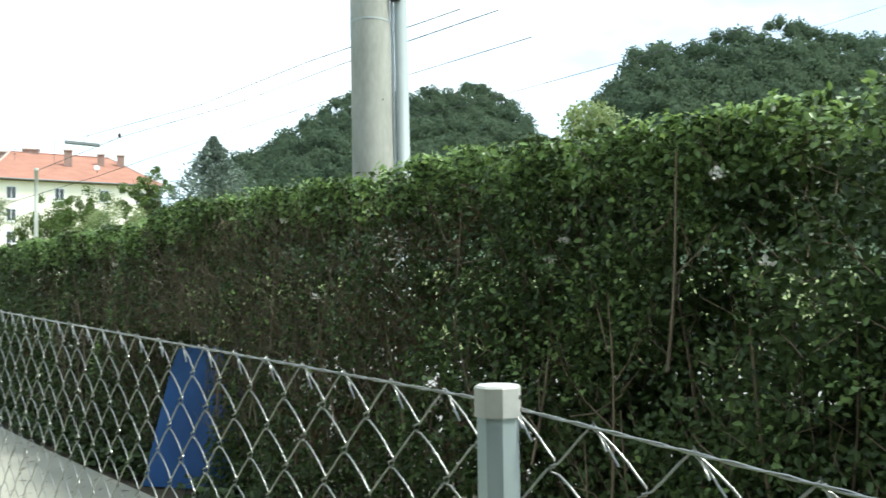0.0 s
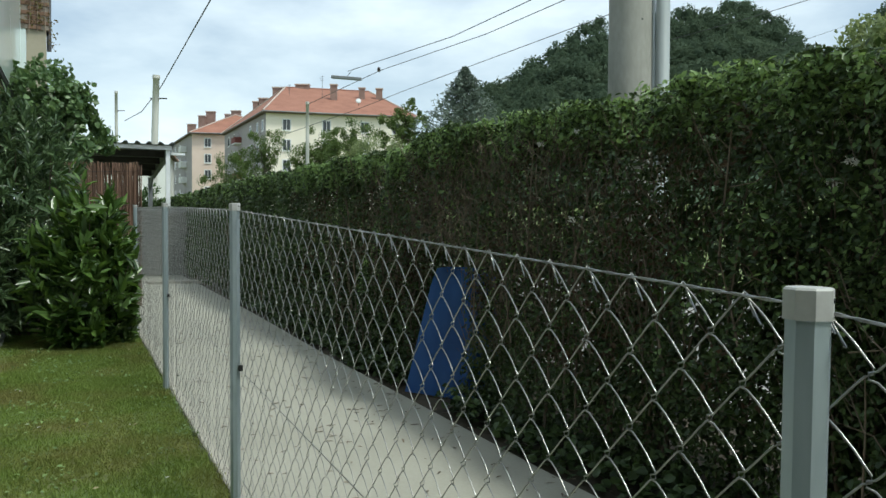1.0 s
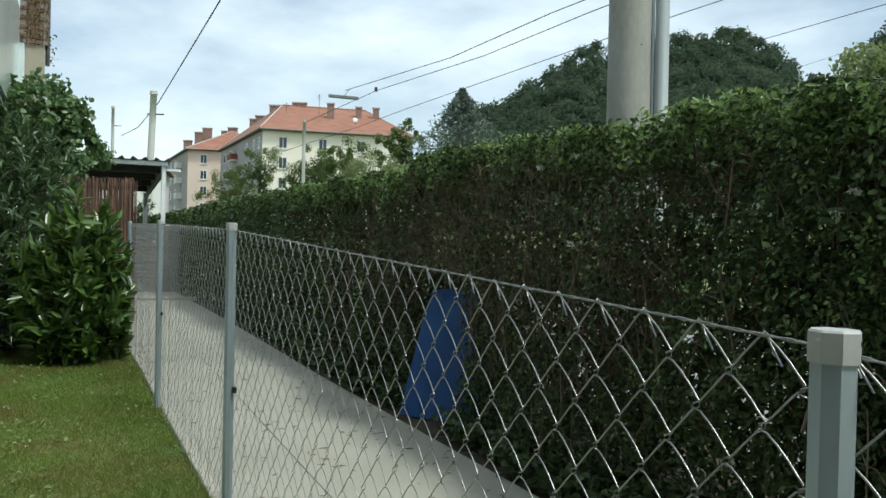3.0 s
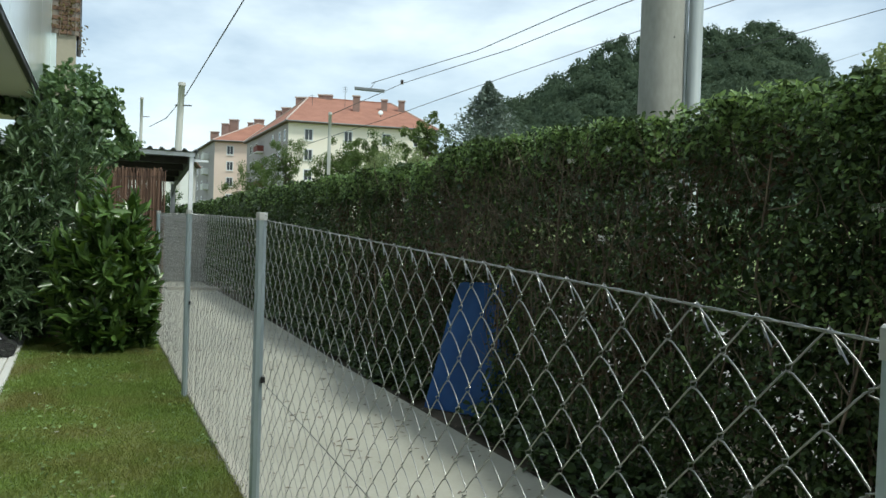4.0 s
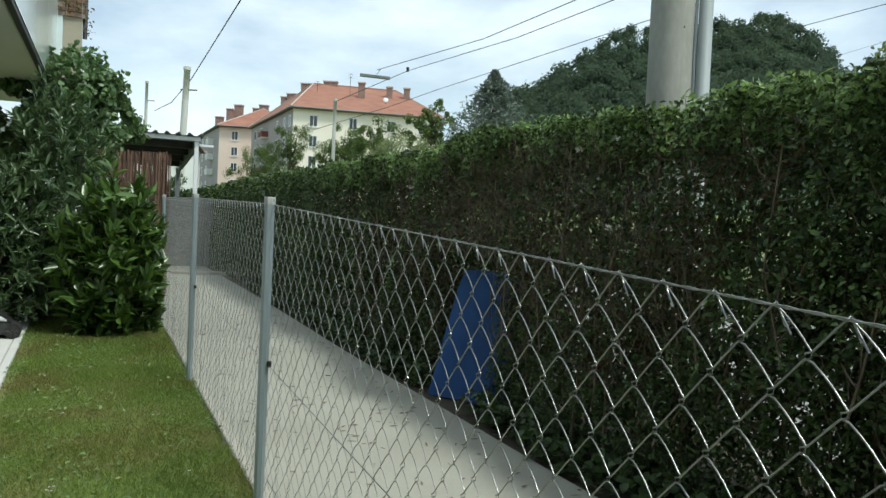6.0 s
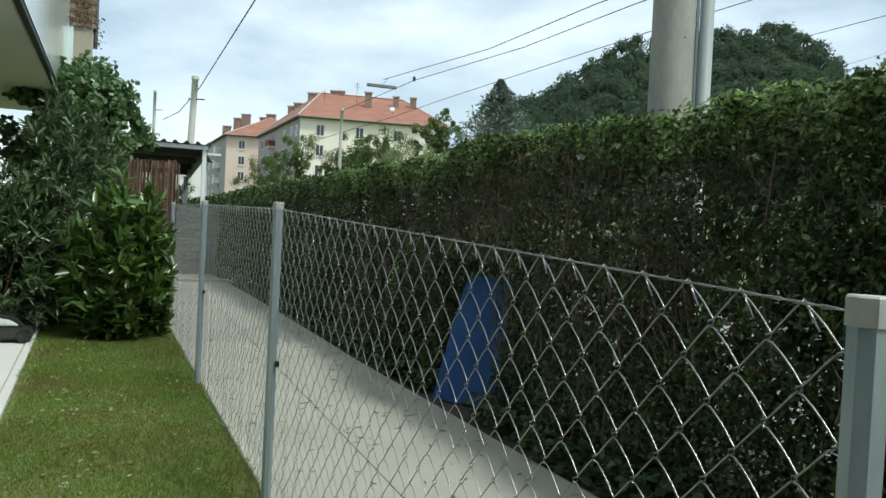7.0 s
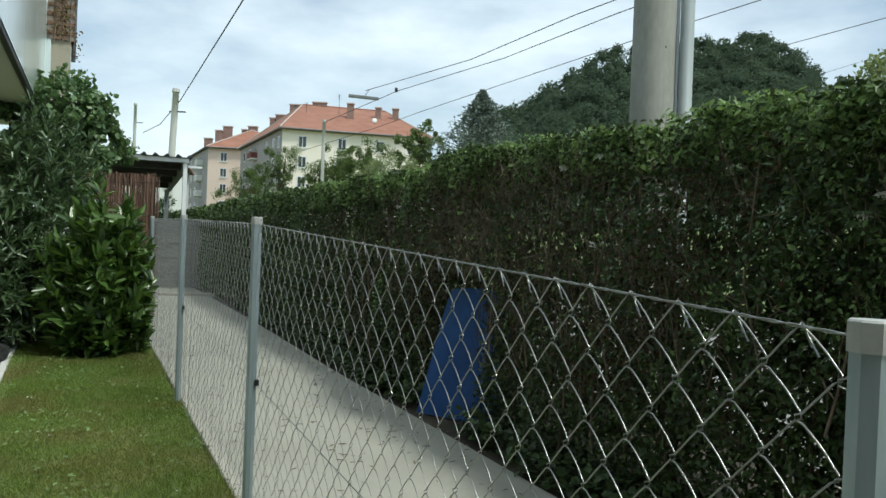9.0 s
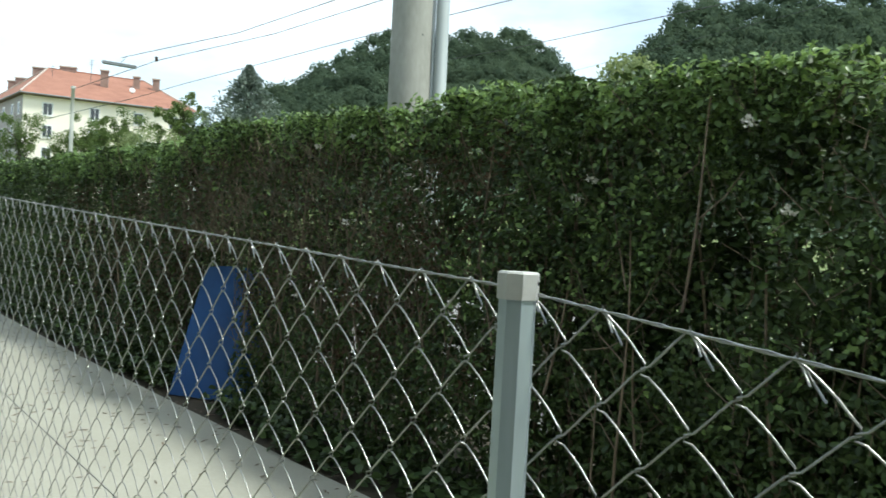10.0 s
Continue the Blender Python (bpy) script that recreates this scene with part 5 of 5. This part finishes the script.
# ---------------------------------------------------------------- the near house with its balcony
def build_near_house():
    root = thing("near_house", "rendered house with a projecting balcony over the terrace", "house")
    # local frame: s, n, z
    def b(lo, hi, bevel=0.0):
        return box_mesh(lo, hi, bevel, ALONG)
    part("wall", b((-3, -5.2, 0.0), (18.0, -4.9, 6.0)), M_WHITE, root)
    # unseen wall added behind the camera to keep light off the hedge
    part("unseen_shade_wall", b((-3.0, -4.9, 0.0), (-2.7, 0.55, 6.0)), M_BEIGE, root, "plain added wall out of view that dims the hedge")
    # the balcony's front runs at a slight angle to the fence
    skew = ALONG @ Matrix.Translation((14.0, -1.046, 0)) @ Matrix.Rotation(math.atan(0.027), 4, "Z") @ Matrix.Translation((-14.0, 1.046, 0))

    def e(lo, hi, bevel=0.0):
        return box_mesh(lo, hi, bevel, skew)
    part("balcony_slab", e((-18.0, -4.9, 2.8), (14.4, -1.106, 2.865), 0.01), M_OLIVE, root, "olive grey balcony underside")
    part("slab_edge", e((-18.0, -1.101, 2.80), (14.04, -1.046, 2.868), 0.01), M_BLACK, root, "black metal slab edge")
    for k in range(16):
        s0 = -17.98 + k * 2.0
        part("balustrade_panel", e((s0, -1.086, 2.87), (s0 + 1.985, -1.071, 4.75), 0.0), M_GLASS, root, "frosted glass balustrade panel")
    part("return_panel", b((14.03, -1.086, 2.87), (14.045, -0.993, 4.75), 0.0), M_GLASS, root, "frosted glass balustrade panel")
    pillar = part("end_pillar", b((14.05, -0.99, 0.0), (14.45, -0.70, 4.2)), M_BEIGE, root, "beige rendered end pillar")
    pier = part("brick_pier", b((14.02, -1.065, 4.2), (14.48, -0.665, 6.5), 0.0), M_MORTAR, root, "brown brick upper pier")
    me = bpy.data.meshes.new("brick")
    bm = box_mesh((-0.012, 0.0, 0.0), (0.02, 0.195, 0.062), 0.004)
    bm.to_mesh(me)
    bm.free()
    me.materials.append(M_BRICK)
    for row in range(16):
        for k in range(-1, 2):
            for side in (0, 1):
                n0 = -1.065 + 0.2 * k + 0.1 * (row % 2) + 0.1
                s0 = 14.02 + 0.2 * k + 0.1 * (row % 2) + 0.1
                if side == 0 and -1.09 < n0 < -0.85:
                    m = ALONG @ pose(14.02, n0, 4.2 + 0.075 * row)
                elif side == 1 and 13.99 < s0 < 14.30:
                    m = ALONG @ pose(s0 + 0.195, -0.665, 4.2 + 0.075 * row) @ Matrix(((0, -1, 0, 0), (-1, 0, 0, 0), (0, 0, 1, 0), (0, 0, 0, 1)))
                else:
                    continue
                ob = new("brick", me)
                ob.parent = pier
                ob.matrix_world = m
    r = np.random.default_rng(91)
    vine = thing("trailing_vine", "sparse reddish and green creeper on the brick pier", "creeper")
    m = 190
    q = np.stack((13.985 + 0.015 * r.normal(size=m), np.clip(-0.84 + 0.12 * r.normal(size=m), -1.06, -0.66), 4.22 + 0.9 * r.random(m) ** 0.8), 1)
    hang = r.random(m) < 0.2
    q[hang] = np.stack((14.1 + 0.08 * r.normal(size=hang.sum()), -0.62 + 0.04 * r.normal(size=hang.sum()), 3.9 + 0.5 * r.random(hang.sum())), 1)
    link_mesh("leaves", leaves_mesh("leaves", fence_np(q), rand_dirs(m, r), unit(rand_dirs(m, r) - U_), 0.05 * r.uniform(0.6, 1.2, m), 0.03), M_VINE, vine, "", "stuff")
    for k in range(3):
        link_mesh("stem", tubes_mesh("stem", [([at_fence(13.99, -0.95 + 0.12 * k, 4.15), at_fence(13.98, -0.92 + 0.1 * k, 4.6), at_fence(13.99, -0.97 + 0.13 * k, 5.1)], 0.006, 5)]), M_STEM, vine)
    pts = [at_fence(14.2, -0.66, 6.5), at_fence(14.2, -0.66, 3.9)]
    link_mesh("downpipe", tubes_mesh("downpipe", [(pts, 0.035, 10)]), M_CABLE, root, "dark downpipe")


build_near_house()


# ---------------------------------------------------------------- terrace slabs, kerb stones, toy car, grass
def build_terrace():
    me = {}
    for tone in range(2):
        bm = box_mesh((0.006, 0.006, -0.03), (0.994, 0.794, 0.012), 0.004)
        m = bpy.data.meshes.new("slab")
        bm.to_mesh(m)
        bm.free()
        m.materials.append(M_SLAB)
        me[tone] = m
    for i in range(12):
        for j in range(4):
            ob = new("slab", me[0])
            ob.parent = TERRACE
            ob.matrix_world = ALONG @ pose(-2.6 + i, -1.105 - 0.8 * (j + 1), 0)
    bm = box_mesh((0.004, -0.055, -0.1), (0.996, 0.0, 0.02), 0.006)
    m = bpy.data.meshes.new("kerb_stone")
    bm.to_mesh(m)
    bm.free()
    m.materials.append(M_SLAB)
    for i in range(12):
        ob = new("kerb_stone", m)
        ob.parent = TERRACE
        ob.matrix_world = ALONG @ pose(-2.6 + i, -1.045, 0.0)
    bm = box_mesh((0.003, 0.0, -0.1), (0.997, 0.05, 0.022), 0.006)
    m = bpy.data.meshes.new("kerb_stone")
    bm.to_mesh(m)
    bm.free()
    m.materials.append(M_KERB)
    for i in range(18):
        ob = new("kerb_stone", m)
        ob.parent = path
        ob.matrix_world = ALONG @ pose(-3 + i, 0.004 + fence_bend(-3 + i), 0.0, 0, 0, math.degrees(math.atan(fence_bend(-2 + i) - fence_bend(-3 + i))))


build_terrace()


def build_toy_car():
    car = thing("toy_car", "dark grey plastic toy car with white cabin on the terrace", "toy car")
    o = at_fence(TOY_S, TOY_N, 0.012)
    turn = Matrix.Translation(o) @ ALONG.to_3x3().to_4x4() @ Matrix.Scale(0.66, 4)

    def extrude(profile, x0, x1):
        bm = bmesh.new()
        lo = [bm.verts.new(turn @ Vector((x0, y, z))) for y, z in profile]
        hi = [bm.verts.new(turn @ Vector((x1, y, z))) for y, z in profile]
        bm.faces.new(lo)
        bm.faces.new(hi[::-1])
        for i in range(len(lo)):
            j = (i + 1) % len(lo)
            bm.faces.new((lo[i], lo[j], hi[j], hi[i]))
        bmesh.ops.recalc_face_normals(bm, faces=bm.faces)
        bmesh.ops.bevel(bm, geom=list(bm.edges), offset=0.012, segments=2, affect="EDGES")
        return bm
    part("body", extrude(((0.085, 0.05), (0.10, 0.12), (0.03, 0.175), (-0.10, 0.205), (-0.75, 0.215), (-0.80, 0.12), (-0.78, 0.05)), -0.17, 0.17), M_TOY, car)
    part("cabin", extrude(((0.0, 0.19), (-0.12, 0.30), (-0.30, 0.345), (-0.58, 0.34), (-0.72, 0.205)), -0.14, 0.14), M_BLACK, car)
    part("side_window", extrude(((-0.05, 0.218), (-0.145, 0.285), (-0.31, 0.322), (-0.56, 0.315), (-0.66, 0.218)), -0.172, -0.12), M_WHITESTEEL, car, "white cabin side")
    for x, y in ((-0.165, 0.0), (0.165, 0.0), (-0.165, -0.58), (0.165, -0.58)):
        bm = bmesh.new()
        bmesh.ops.create_cone(bm, segments=28, radius1=0.092, radius2=0.092, depth=0.07, cap_ends=True, matrix=turn @ pose(x, y, 0.092, 0, 90, 0))
        bmesh.ops.bevel(bm, geom=[e for e in bm.edges if len(e.link_faces) == 2 and any(len(f.verts) > 4 for f in e.link_faces)], offset=0.01, segments=2, affect="EDGES")
        wheel = part("wheel", bm, M_BLACK, car)
        bm = bmesh.new()
        for k in range(5):
            add_box(bm, (-0.041, -0.014, 0.014), (0.041, 0.014, 0.07), 0.003, turn @ pose(x, y, 0.092, 72 * k, 0, 0))
        part("spokes", bm, M_TOY, wheel, "dark grey five-spoke rim")


TOY_S, TOY_N = 7.05, -1.115
M_TOY = material("dark_grey_plastic", (0.022, 0.025, 0.023), (0.042, 0.046, 0.042), scale=6, fine=40, rough=0.5, bump=0.05)
build_toy_car()


def build_grass():
    r = np.random.default_rng(81)
    m = 72000
    s = 0.9 + (r.random(m) ** 0.8) * 7.4
    n = r.uniform(-1.04, 0.02, m) + np.interp(s, (2.5, 8.3), (0.0, 0.12)) * (r.random(m) < 0.6)
    z = np.zeros(m)
    c = fence_np(np.stack((s, n, z), 1))
    L = r.uniform(0.014, 0.034, m) * (1 + 0.35 * bumps(s, n, 4, 1.5))
    along = r.normal(size=(m, 3)) * 0.5 + np.array((0, 0, 1.0))
    c[:, 2] = L * 0.45
    me = leaves_mesh("lawn_grass", c, along, rand_dirs(m, r) * np.array((1, 1, 0.2)), L, 0.0045, 0.2, 0.25)
    tagged(link_mesh("lawn_grass", me, M_GRASS), "short mown green lawn grass blades", "grass", kind="stuff")
    m = 700
    hub = np.stack((r.uniform(1.0, 7.2, 46), r.uniform(-1.0, 0.0, 46)), 1)[r.integers(0, 46, m)]
    s, n = hub[:, 0] + r.normal(size=m) * 0.09, np.clip(hub[:, 1] + r.normal(size=m) * 0.07, -1.05, 0.03)
    c = fence_np(np.stack((s, n, r.uniform(0.015, 0.035, m)), 1))
    me = leaves_mesh("lawn_weeds", c, rand_dirs(m, r) * np.array((1, 1, 0.3)), unit(np.array((0, 0, 1.0)) + rand_dirs(m, r) * 0.5), r.uniform(0.015, 0.035, m), r.uniform(0.010, 0.02, m))
    tagged(link_mesh("lawn_weeds", me, M_HEDGE_Y), "low broad-leaved clover and weeds in the lawn", "weeds", kind="stuff")
    m = 42
    hub = np.stack((r.uniform(1.2, 6.5, 15), r.uniform(-0.95, -0.05, 15)), 1)[np.arange(m) % 15]
    c = fence_np(np.stack((hub[:, 0] + r.normal(size=m) * 0.006, hub[:, 1] + r.normal(size=m) * 0.006, np.full(m, 0.038)), 1))
    me = leaves_mesh("daisies", c, rand_dirs(m, r) * np.array((1, 1, 0.1)), np.tile(np.array((0, 0, 1.0)), (m, 1)), 0.012, 0.008)
    tagged(link_mesh("daisies", me, M_FLOWER), "tiny white daisies scattered in the lawn", "flowers", kind="stuff")
    m = 22
    s, n = r.uniform(1.2, 7.2, m), r.uniform(-1.0, 0.0, m)
    c = fence_np(np.stack((s, n, np.full(m, 0.03)), 1))
    me = leaves_mesh("fallen_leaves", c, rand_dirs(m, r) * np.array((1, 1, 0.2)), unit(np.array((0, 0, 1.0)) + rand_dirs(m, r) * 0.4), 0.026, 0.013)
    tagged(link_mesh("fallen_leaves", me, M_REED_LEAF), "dry pale brown leaves lying on the lawn", "leaves", kind="stuff")
    m = 420
    s, n = r.uniform(0.5, 9, m), 1.42 - 1.25 * r.random(m) ** 1.4
    c = fence_np(np.stack((s, n, np.full(m, 0.010)), 1))
    a = unit(N_ * -0.3 + U_ * 0.5 + r.normal(size=(m, 3)) * 0.9) * np.array((1, 1, 0.05))
    me = leaves_mesh("path_bits", c, a, np.tile(np.array((0, 0, 1.0)), (m, 1)), r.uniform(0.02, 0.06, m), r.uniform(0.005, 0.013, m), 0.3, 0.1)
    tagged(link_mesh("path_bits", me, M_STEM), "small thin brown bits scattered on the path", "litter", kind="stuff")


M_REED_LEAF = material("dry_leaf", (0.17, 0.15, 0.07), (0.36, 0.32, 0.18), scale=8, rough=0.8, bump=0.0, island=0.6)
build_grass()
